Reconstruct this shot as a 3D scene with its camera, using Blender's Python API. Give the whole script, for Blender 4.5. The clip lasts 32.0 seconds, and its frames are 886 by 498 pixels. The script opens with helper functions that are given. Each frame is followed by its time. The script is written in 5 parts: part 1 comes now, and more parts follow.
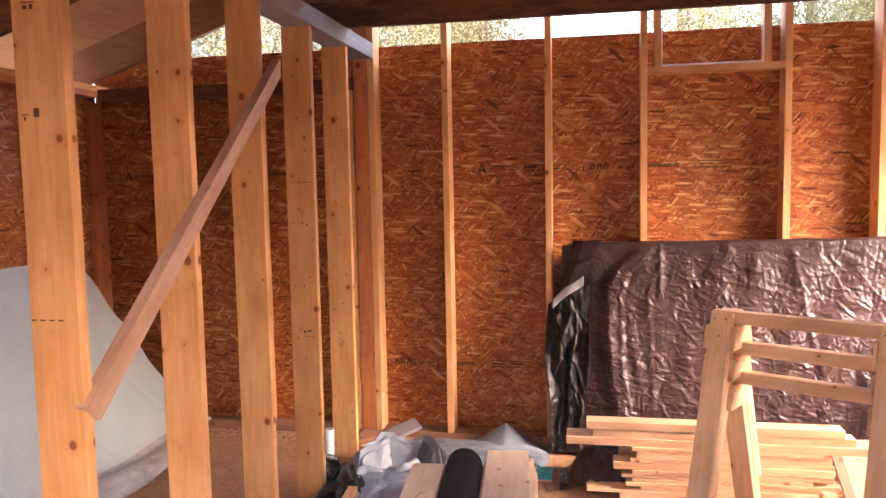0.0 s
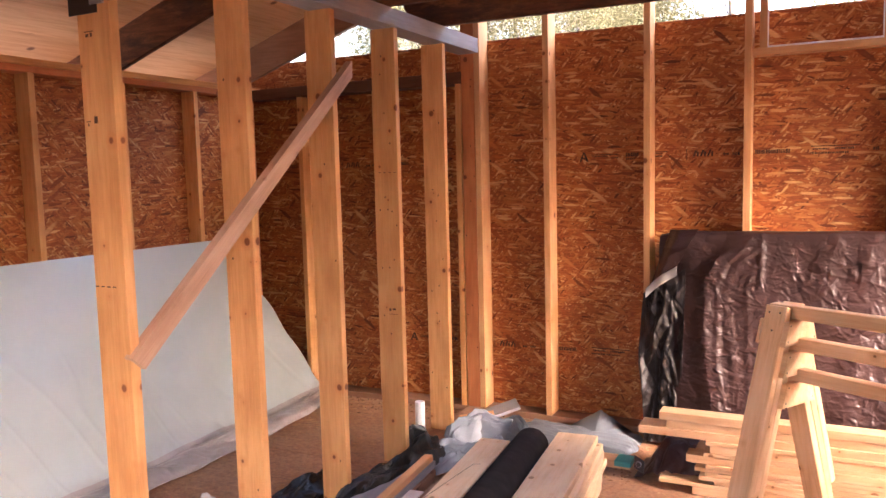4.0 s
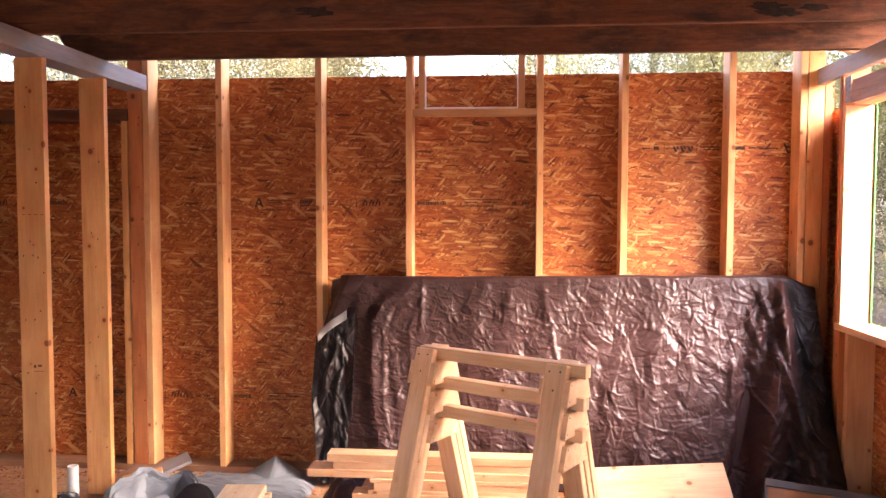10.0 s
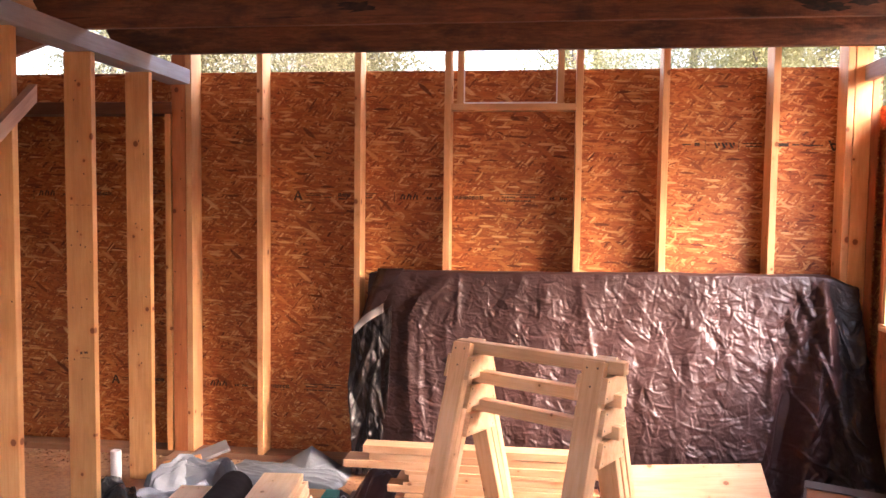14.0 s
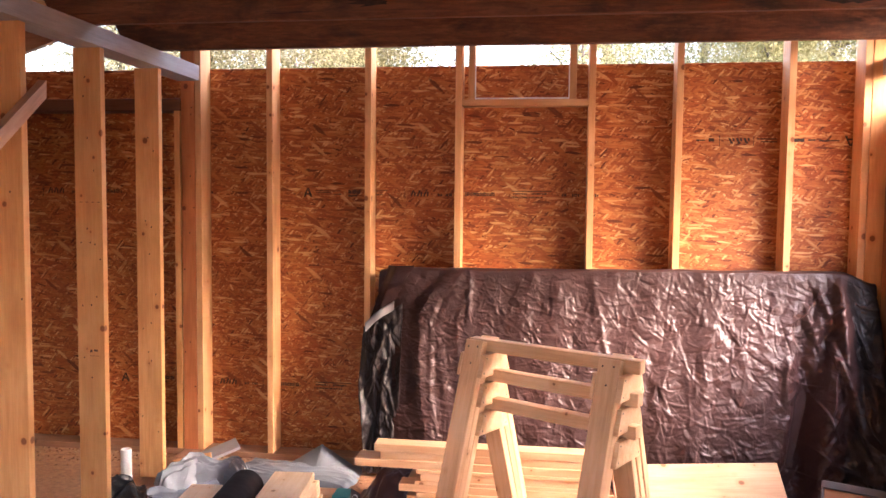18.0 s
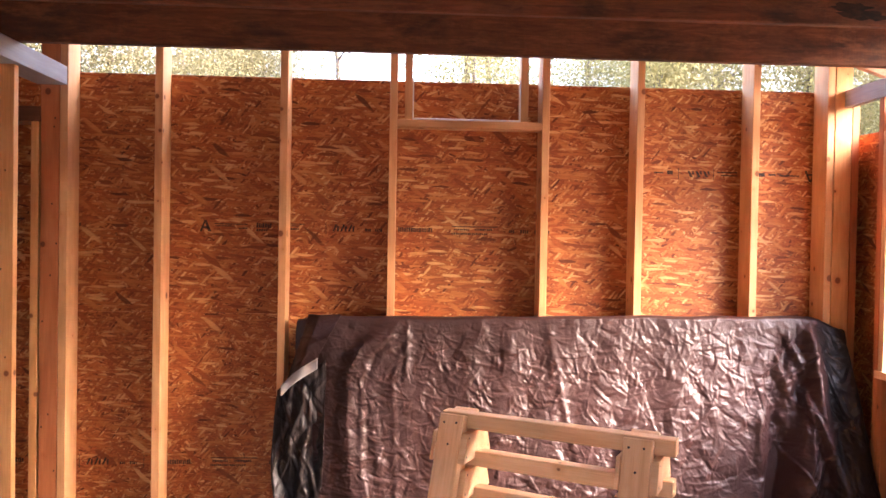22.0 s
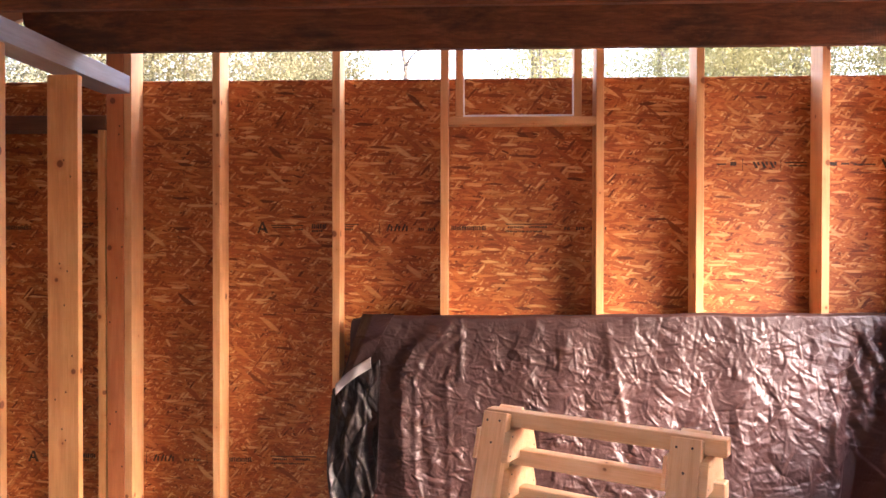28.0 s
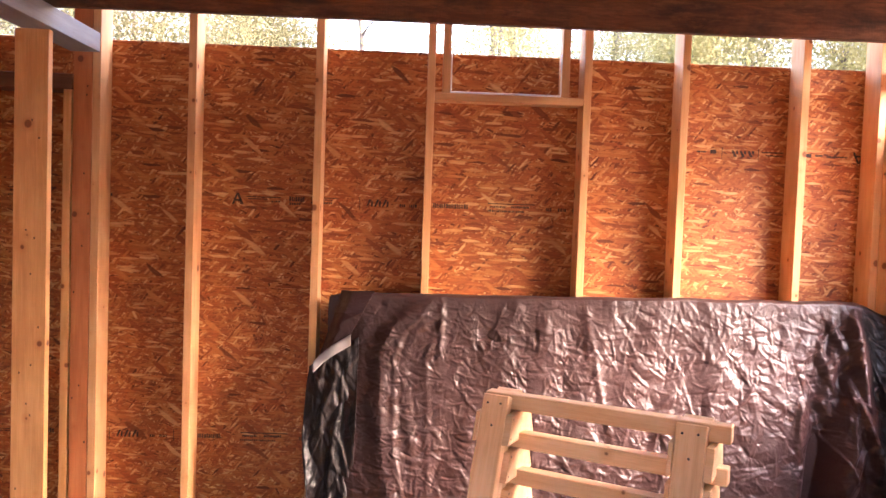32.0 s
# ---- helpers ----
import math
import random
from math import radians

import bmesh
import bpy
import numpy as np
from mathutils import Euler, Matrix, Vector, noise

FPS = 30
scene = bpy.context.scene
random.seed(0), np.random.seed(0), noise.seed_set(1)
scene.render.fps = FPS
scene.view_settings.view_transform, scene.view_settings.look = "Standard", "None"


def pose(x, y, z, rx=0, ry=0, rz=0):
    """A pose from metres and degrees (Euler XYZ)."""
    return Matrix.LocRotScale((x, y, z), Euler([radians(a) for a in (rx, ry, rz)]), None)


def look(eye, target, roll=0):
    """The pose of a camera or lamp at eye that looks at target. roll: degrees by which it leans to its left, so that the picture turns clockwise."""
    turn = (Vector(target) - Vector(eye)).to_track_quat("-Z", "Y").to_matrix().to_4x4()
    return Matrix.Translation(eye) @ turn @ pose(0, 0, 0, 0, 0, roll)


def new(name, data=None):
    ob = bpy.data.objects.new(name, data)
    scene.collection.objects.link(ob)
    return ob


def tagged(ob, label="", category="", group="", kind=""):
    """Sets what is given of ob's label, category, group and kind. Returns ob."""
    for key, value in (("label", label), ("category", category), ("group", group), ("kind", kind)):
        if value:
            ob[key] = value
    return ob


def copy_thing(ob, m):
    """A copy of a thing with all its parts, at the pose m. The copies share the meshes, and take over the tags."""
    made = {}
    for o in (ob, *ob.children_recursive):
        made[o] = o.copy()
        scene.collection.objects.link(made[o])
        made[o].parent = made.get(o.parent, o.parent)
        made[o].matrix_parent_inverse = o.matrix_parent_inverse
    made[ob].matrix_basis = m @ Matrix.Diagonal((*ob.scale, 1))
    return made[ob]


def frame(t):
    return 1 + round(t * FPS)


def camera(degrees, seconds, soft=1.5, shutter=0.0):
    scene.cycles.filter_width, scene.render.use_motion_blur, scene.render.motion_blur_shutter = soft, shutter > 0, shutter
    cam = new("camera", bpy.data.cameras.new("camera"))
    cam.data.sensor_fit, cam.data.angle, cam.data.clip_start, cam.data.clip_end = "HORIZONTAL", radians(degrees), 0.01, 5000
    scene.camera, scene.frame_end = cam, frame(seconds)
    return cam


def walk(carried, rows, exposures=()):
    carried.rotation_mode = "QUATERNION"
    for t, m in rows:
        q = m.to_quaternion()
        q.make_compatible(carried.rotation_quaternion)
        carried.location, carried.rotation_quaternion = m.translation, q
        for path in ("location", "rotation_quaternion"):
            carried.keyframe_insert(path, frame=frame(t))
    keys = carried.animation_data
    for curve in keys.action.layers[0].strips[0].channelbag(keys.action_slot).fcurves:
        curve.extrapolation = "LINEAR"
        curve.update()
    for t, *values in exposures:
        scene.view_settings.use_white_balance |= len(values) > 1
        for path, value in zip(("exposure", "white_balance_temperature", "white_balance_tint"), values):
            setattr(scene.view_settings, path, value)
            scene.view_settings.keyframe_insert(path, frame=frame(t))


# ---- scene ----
cam = camera(59.8, 32.0)
PATH = [
    (0, (-0.413, -4.732, 1.585), (-0.802, -2.777, 1.415), -1.1),
    (0.5, (-0.259, -4.802, 1.582), (-0.793, -2.885, 1.378), 0.7),
    (1, (-0.125, -4.816, 1.593), (-0.634, -2.892, 1.394), -0.6),
    (1.5, (-0.011, -4.773, 1.612), (-0.66, -2.889, 1.438), -1.4),
    (2, (0.131, -4.715, 1.595), (-0.693, -2.9, 1.434), -1.5),
    (2.5, (0.238, -4.699, 1.59), (-0.641, -2.911, 1.415), -1.6),
    (4.5, (0.267, -4.712, 1.583), (-0.628, -2.936, 1.375), -1.6),
    (5, (0.243, -4.709, 1.592), (-0.663, -2.943, 1.347), -1.9),
    (5.5, (0.231, -4.719, 1.584), (-0.705, -2.975, 1.298), -1.4),
    (6, (0.235, -4.727, 1.575), (-0.722, -2.996, 1.283), -1.3),
    (6.5, (0.237, -4.734, 1.581), (-0.728, -3.007, 1.294), -1.2),
    (7, (0.249, -4.737, 1.582), (-0.728, -3.013, 1.308), -1.1),
    (7.5, (0.267, -4.74, 1.579), (-0.681, -2.998, 1.317), -0.9),
    (8, (0.301, -4.726, 1.601), (-0.411, -2.865, 1.423), -0.6),
    (8.5, (0.353, -4.701, 1.592), (-0.085, -2.754, 1.459), -0.3),
    (9, (0.404, -4.699, 1.622), (0.152, -2.719, 1.501), -0.0),
    (9.5, (0.42, -4.699, 1.627), (0.245, -2.709, 1.522), 0.0),
    (10, (0.434, -4.704, 1.632), (0.272, -2.713, 1.528), 0.1),
    (10.5, (0.432, -4.704, 1.634), (0.256, -2.715, 1.524), 0.2),
    (11, (0.426, -4.71, 1.634), (0.232, -2.723, 1.518), 0.4),
    (11.5, (0.422, -4.71, 1.634), (0.219, -2.724, 1.519), 0.4),
    (12, (0.419, -4.71, 1.636), (0.206, -2.725, 1.518), 0.6),
    (12.5, (0.423, -4.708, 1.636), (0.196, -2.725, 1.519), 0.6),
    (13, (0.415, -4.712, 1.631), (0.183, -2.729, 1.517), 0.7),
    (13.5, (0.414, -4.716, 1.631), (0.166, -2.735, 1.517), 0.7),
    (15.5, (0.419, -4.722, 1.629), (0.175, -2.742, 1.492), 0.6),
    (16, (0.417, -4.726, 1.619), (0.177, -2.745, 1.494), 0.6),
    (16.5, (0.411, -4.733, 1.62), (0.177, -2.75, 1.499), 0.6),
    (17, (0.405, -4.731, 1.616), (0.176, -2.748, 1.495), 0.7),
    (17.5, (0.404, -4.714, 1.619), (0.175, -2.73, 1.505), 0.7),
    (18, (0.386, -4.683, 1.626), (0.12, -2.704, 1.501), 0.6),
    (18.5, (0.333, -4.629, 1.616), (0.091, -2.648, 1.473), 1.5),
    (19, (0.233, -4.504, 1.615), (0.064, -2.515, 1.491), 2.3),
    (19.5, (0.148, -4.393, 1.613), (0.169, -2.396, 1.513), 1.6),
    (20, (0.126, -4.306, 1.625), (0.218, -2.311, 1.521), 1.7),
    (20.5, (0.119, -4.174, 1.615), (0.218, -2.178, 1.536), 1.7),
    (21, (0.066, -4.055, 1.642), (0.161, -2.057, 1.634), 1.7),
    (21.5, (-0.021, -4.02, 1.64), (0.082, -2.022, 1.618), 1.5),
    (22, (-0.081, -4.028, 1.634), (0.022, -2.031, 1.602), 1.0),
    (22.5, (-0.083, -4.033, 1.629), (0.059, -2.038, 1.596), 0.9),
    (23, (-0.057, -4.038, 1.637), (0.102, -2.044, 1.602), 0.7),
    (23.5, (-0.034, -4.037, 1.642), (0.097, -2.041, 1.597), 0.5),
    (24, (-0.042, -4.037, 1.634), (0.067, -2.04, 1.595), 0.5),
    (24.5, (-0.023, -4.037, 1.637), (0.072, -2.039, 1.601), 0.4),
    (25, (-0.003, -4.034, 1.639), (0.054, -2.035, 1.608), 0.3),
    (25.5, (0.033, -4.021, 1.632), (0.021, -2.021, 1.615), 0.2),
    (27.5, (0.056, -3.999, 1.601), (-0.04, -2.002, 1.598), 0.0),
    (28, (0.043, -3.991, 1.601), (-0.055, -1.994, 1.58), 0.1),
    (28.5, (0.008, -3.996, 1.603), (-0.072, -1.998, 1.564), 0.2),
    (29, (-0.043, -4.01, 1.615), (-0.075, -2.011, 1.589), 0.3),
    (29.5, (-0.1, -4.03, 1.623), (-0.117, -2.03, 1.603), 0.1),
    (30, (-0.158, -4.05, 1.631), (-0.175, -2.05, 1.609), 0.2),
    (30.5, (-0.206, -4.081, 1.623), (-0.232, -2.082, 1.604), 0.3),
    (31, (-0.226, -4.08, 1.596), (-0.27, -2.082, 1.504), 1.9),
    (31.5, (-0.238, -4.028, 1.589), (-0.202, -2.034, 1.439), 2.7),
    (32, (-0.181, -3.946, 1.617), (-0.115, -1.949, 1.531), 2.0),
]
EXPOSURE = [(0.0, 4.37, 5650, 28), (7.4, 4.36, 5650, 28), (9.0, 4.34, 5650, 28), (29.6, 4.33, 5650, 28), (32.0, 4.57, 5650, 28)]
walk(cam, [(t, look(eye, target, roll)) for t, eye, target, roll in PATH], EXPOSURE)

# ---------- light ----------
world = bpy.data.worlds.new("world")
scene.world = world
world.use_nodes = True
wn = world.node_tree
sky = wn.nodes.new("ShaderNodeTexSky")
sky.sky_type, sky.sun_disc = "NISHITA", False
sky.sun_elevation, sky.sun_rotation = radians(31), radians(111)
sky.air_density, sky.dust_density, sky.ozone_density = 1.6, 8.0, 1.0
wn.links.new(sky.outputs[0], wn.nodes["Background"].inputs[0])
wn.nodes["Background"].inputs[1].default_value = 0.15
sun = new("sun", bpy.data.lights.new("sun", "SUN"))
sun.data.energy, sun.data.angle, sun.data.color = 0.5, radians(85), (1.0, 0.955, 0.91)
sun.matrix_world = look((8.00, -3.07, 5.15), (0, 0, 0))

# ---------- geometry helpers ----------
rng = np.random.default_rng(7)


def hashed(ix, iy, seed):
    h = (ix * 374761393 + iy * 668265263 + seed * 1274126177) & 0x7FFFFFFF
    h = ((h ^ (h >> 13)) * 1103515245) & 0x7FFFFFFF
    return ((h ^ (h >> 16)) & 0xFFFF) / 65535.0


def wave(x, y, seed):
    """Smooth gradient noise from about -1 to 1."""
    x, y = np.asarray(x, float), np.asarray(y, float)
    ix, iy = np.floor(x).astype(np.int64), np.floor(y).astype(np.int64)
    fx, fy = x - ix, y - iy
    u, v = fx * fx * fx * (fx * (fx * 6 - 15) + 10), fy * fy * fy * (fy * (fy * 6 - 15) + 10)

    def g(dx, dy):
        a = hashed(ix + dx, iy + dy, seed) * 2 * np.pi
        return np.cos(a) * (fx - dx) + np.sin(a) * (fy - dy)

    top = g(0, 0) * (1 - u) + g(1, 0) * u
    low = g(0, 1) * (1 - u) + g(1, 1) * u
    return (top * (1 - v) + low * v) * 1.5


def crumple(x, y, seed, f=6.0):
    """Sharp creases at three sizes, as in stiff plastic sheet."""
    wx, wy = x + 0.05 * wave(x * 4, y * 4, seed + 9), y + 0.05 * wave(x * 4, y * 4, seed + 10)
    return (np.abs(wave(wx * f, wy * f * 0.7, seed)) + 0.5 * np.abs(wave(wx * f * 2.1, wy * f * 1.6, seed + 1))
            + 0.28 * np.abs(wave(wx * f * 4.3, wy * f * 3.6, seed + 2)))


def facet(x, y, seed):
    """Flat three-cornered faces between chance heights, as in crumpled stiff sheet."""
    x, y = x + 0.35 * wave(x * 0.7, y * 0.7, seed + 5), y + 0.35 * wave(x * 0.7 + 9, y * 0.7, seed + 6)
    ix, iy = np.floor(x).astype(np.int64), np.floor(y).astype(np.int64)
    fx, fy = x - ix, y - iy
    a, b, c, d = (hashed(ix + i, iy + j, seed) for i, j in ((0, 0), (1, 0), (0, 1), (1, 1)))
    flip = (ix + iy) % 2 == 0
    one = np.where(fx > fy, a + (b - a) * fx + (d - b) * fy, a + (c - a) * fy + (d - c) * fx)
    two = np.where(fx + fy < 1, a + (b - a) * fx + (c - a) * fy, d + (c - d) * (1 - fx) + (b - d) * (1 - fy))
    return np.where(flip, one, two) - 0.5


def creases(X, Y, count, seed, length=(0.05, 0.2), width=(0.008, 0.03), height=0.004, lean=None, spread=1.6):
    """Many short straight creases, ridges and valleys with flat flanks, added up over a grid in metres."""
    g = np.random.default_rng(seed)
    out = np.zeros(X.shape)
    x0, x1, y0, y1 = X.min(), X.max(), Y.min(), Y.max()
    for _ in range(count):
        cx, cy = g.uniform(x0, x1), g.uniform(y0, y1)
        ln, w = g.uniform(*length) * 0.5, g.uniform(*width)
        a = g.uniform(0, np.pi) if lean is None else g.normal(lean, spread)
        hh = height * g.uniform(0.35, 1.0) * g.choice((-0.7, 1.0)) * (w / width[1]) ** 0.5
        k = g.uniform(0.25, 1.0)
        near = np.nonzero((np.abs(X - cx) < ln + w) & (np.abs(Y - cy) < ln + w))
        dx, dy = X[near] - cx, Y[near] - cy
        along, across = dx * np.cos(a) + dy * np.sin(a), dy * np.cos(a) - dx * np.sin(a)
        across = across + 0.12 * along * np.sin(along / ln * 2.0 + a)
        tent = np.where(across > 0, 1 - across / w, 1 + across / (w * k))
        out[near] += hh * np.maximum(tent, 0) * np.maximum(1 - (along / ln) ** 2, 0)
    return out


def smooth(a, b, x):
    t = np.clip((x - a) / (b - a), 0, 1)
    return t * t * (3 - 2 * t)


def mesh_object(name, mesh, material, parent=None, m=None):
    if material and not mesh.materials:
        mesh.materials.append(material)
    ob = new(name, mesh)
    if m is not None:
        ob.matrix_basis = m
    if parent is not None:
        ob.parent = parent
        ob.matrix_parent_inverse = PLACES[parent.name].inverted()
    PLACES[ob.name] = ob.matrix_basis.copy()
    return ob


PLACES = {}
BOXES = {}


def thing(name, x=0.0, y=0.0, z=0.0, **tags):
    e = new(name)
    e.empty_display_size = 0.1
    e.matrix_basis = pose(x, y, z)
    PLACES[e.name] = e.matrix_basis.copy()
    return tagged(e, **tags)


def part(name, bm, material, parent=None, label="", m=None, flat=True):
    mesh = bpy.data.meshes.new(name)
    bm.to_mesh(mesh)
    bm.free()
    if not flat:
        mesh.polygons.foreach_set("use_smooth", [True] * len(mesh.polygons))
    ob = mesh_object(name, mesh, material, parent, m)
    return tagged(ob, label=label)


def box_mesh(a, b, c, bevel, material):
    """A box a by b by c about its middle, long side along x, shared between alike boards."""
    key = (round(a, 4), round(b, 4), round(c, 4), bevel, material.name)
    if key not in BOXES:
        bm = bmesh.new()
        bmesh.ops.create_cube(bm, size=1)
        bmesh.ops.scale(bm, vec=(a, b, c), verts=bm.verts)
        if bevel:
            bmesh.ops.bevel(bm, geom=bm.edges[:], offset=bevel, segments=1, affect="EDGES")
        BOXES[key] = bpy.data.meshes.new("board")
        bm.to_mesh(BOXES[key])
        bm.free()
        BOXES[key].materials.append(material)
    return BOXES[key]


def slab(name, x0, x1, y0, y1, z0, z1, material, parent=None, label="", bevel=0.002, along=None):
    """A board between two corners; its grain runs along its longest side."""
    d = (x1 - x0, y1 - y0, z1 - z0)
    n = max(range(3), key=lambda i: d[i]) if along is None else along
    order = [(0, 1, 2), (1, 2, 0), (2, 0, 1)][n]
    turn = Matrix([[1.0 if order[c] == r else 0.0 for c in range(3)] for r in range(3)]).to_4x4()
    m = Matrix.Translation(((x0 + x1) / 2, (y0 + y1) / 2, (z0 + z1) / 2)) @ turn
    ob = mesh_object(name, box_mesh(d[order[0]], d[order[1]], d[order[2]], bevel, material), material, parent, m)
    return tagged(ob, label=label)


def plank(name, p, q, width, thick, material, parent=None, up=(0, 0, 1), label="", bevel=0.002):
    """A board from p to q; its thickness lies along up."""
    p, q = Vector(p), Vector(q)
    x = (q - p).normalized()
    z = (Vector(up) - x * Vector(up).dot(x)).normalized()
    y = z.cross(x)
    m = Matrix((x, y, z)).transposed().to_4x4()
    m.translation = (p + q) / 2
    ob = mesh_object(name, box_mesh((q - p).length, width, thick, bevel, material), material, parent, m)
    return tagged(ob, label=label)


def prism(outline, depth, axis="y"):
    """An outline in the x-z plane (axis y), y-z plane (x) or x-y plane (z) given thickness from 0 to depth."""
    bm = bmesh.new()
    put = {"y": lambda a, b, d: (a, d, b), "x": lambda a, b, d: (d, a, b), "z": lambda a, b, d: (a, b, d)}[axis]
    lo = [bm.verts.new(put(a, b, 0)) for a, b in outline]
    hi = [bm.verts.new(put(a, b, depth)) for a, b in outline]
    n = len(outline)
    bm.faces.new(lo)
    bm.faces.new(hi[::-1])
    for i in range(n):
        bm.faces.new((lo[i], hi[i], hi[(i + 1) % n], lo[(i + 1) % n]))
    bmesh.ops.recalc_face_normals(bm, faces=bm.faces)
    return bm


def sheet(name, xyz, material, parent=None, label="", thick=0.0, m=None):
    """A cloth or film from a grid of places (rows, columns, 3)."""
    r, c, _ = xyz.shape
    i = np.arange((r - 1) * (c - 1))
    a = (i // (c - 1)) * c + i % (c - 1)
    faces = np.stack([a, a + 1, a + c + 1, a + c], 1)
    mesh = bpy.data.meshes.new(name)
    mesh.from_pydata(xyz.reshape(-1, 3).tolist(), [], faces.tolist())
    mesh.polygons.foreach_set("use_smooth", [True] * len(mesh.polygons))
    ob = mesh_object(name, mesh, material, parent, m)
    if thick:
        s = ob.modifiers.new("thickness", "SOLIDIFY")
        s.thickness = thick
    return tagged(ob, label=label)


def tube(rings, closed=True):
    """A skin over rings of places."""
    bm = bmesh.new()
    vs = [[bm.verts.new(p) for p in ring] for ring in rings]
    n = len(vs[0])
    for a, b in zip(vs, vs[1:]):
        for i in range(n):
            bm.faces.new((a[i], a[(i + 1) % n], b[(i + 1) % n], b[i]))
    if closed:
        bm.faces.new(vs[0][::-1])
        bm.faces.new(vs[-1])
    bmesh.ops.recalc_face_normals(bm, faces=bm.faces)
    return bm


# ---------- materials ----------
def material(name, rough=0.6, metal=0.0, color=(0.5, 0.5, 0.5)):
    m = bpy.data.materials.new(name)
    m.use_nodes = True
    b = m.node_tree.nodes["Principled BSDF"]
    b.inputs["Roughness"].default_value = rough
    b.inputs["Metallic"].default_value = metal
    b.inputs["Base Color"].default_value = (*color, 1)
    return m, m.node_tree, b


def node(nt, kind, *links, **values):
    """A node with settings and, for each (socket, source), a link or value."""
    n = nt.nodes.new(kind)
    for k, v in values.items():
        if k == "blend":
            n.blend_type = v
        elif k == "op":
            n.operation = v
        elif k == "dtype":
            n.data_type = v
        elif k == "feature":
            n.feature = v
        elif k == "dims":
            n.voronoi_dimensions = v
    for socket, source in links:
        if hasattr(source, "is_output"):
            nt.links.new(source, n.inputs[socket])
        else:
            n.inputs[socket].default_value = source
    return n


def ramp(nt, source, *stops):
    n = nt.nodes.new("ShaderNodeValToRGB")
    e = n.color_ramp.elements
    while len(e) < len(stops):
        e.new(0.5)
    for el, (p, c) in zip(e, stops):
        el.position, el.color = p, (*c, 1) if len(c) == 3 else c
    nt.links.new(source, n.inputs[0])
    return n.outputs[0]


def mixed(nt, factor, a, b, blend="MIX"):
    n = nt.nodes.new("ShaderNodeMix")
    n.data_type, n.blend_type = "RGBA", blend
    for i, s in ((0, factor), (6, a), (7, b)):
        if hasattr(s, "is_output"):
            nt.links.new(s, n.inputs[i])
        else:
            n.inputs[i].default_value = s if i == 0 else (*s, 1)
    return n.outputs[2]


def coords(nt, scale, turn=(0, 0, 0), random_shift=True):
    """Object coordinates, shifted by chance from object to object, turned and stretched."""
    t = nt.nodes.new("ShaderNodeTexCoord")
    out = t.outputs["Object"]
    if random_shift:
        info = nt.nodes.new("ShaderNodeObjectInfo")
        k = node(nt, "ShaderNodeMath", (0, info.outputs["Random"]), (1, 37.0), op="MULTIPLY")
        add = node(nt, "ShaderNodeVectorMath", (0, out), (1, k.outputs[0]), op="ADD")
        out = add.outputs[0]
    mp = node(nt, "ShaderNodeMapping", (0, out))
    mp.inputs["Rotation"].default_value = [radians(a) for a in turn]
    mp.inputs["Scale"].default_value = scale
    return mp.outputs[0]


def noise_of(nt, vector, scale, detail=4.0, rough=0.55, distortion=0.0):
    n = node(nt, "ShaderNodeTexNoise", ("Vector", vector), ("Scale", scale), ("Detail", detail), ("Roughness", rough), ("Distortion", distortion))
    return n.outputs["Fac"]


def bump(nt, b, height, strength=0.3, distance=0.002):
    n = node(nt, "ShaderNodeBump", ("Height", height), ("Strength", strength), ("Distance", distance))
    nt.links.new(n.outputs[0], b.inputs["Normal"])


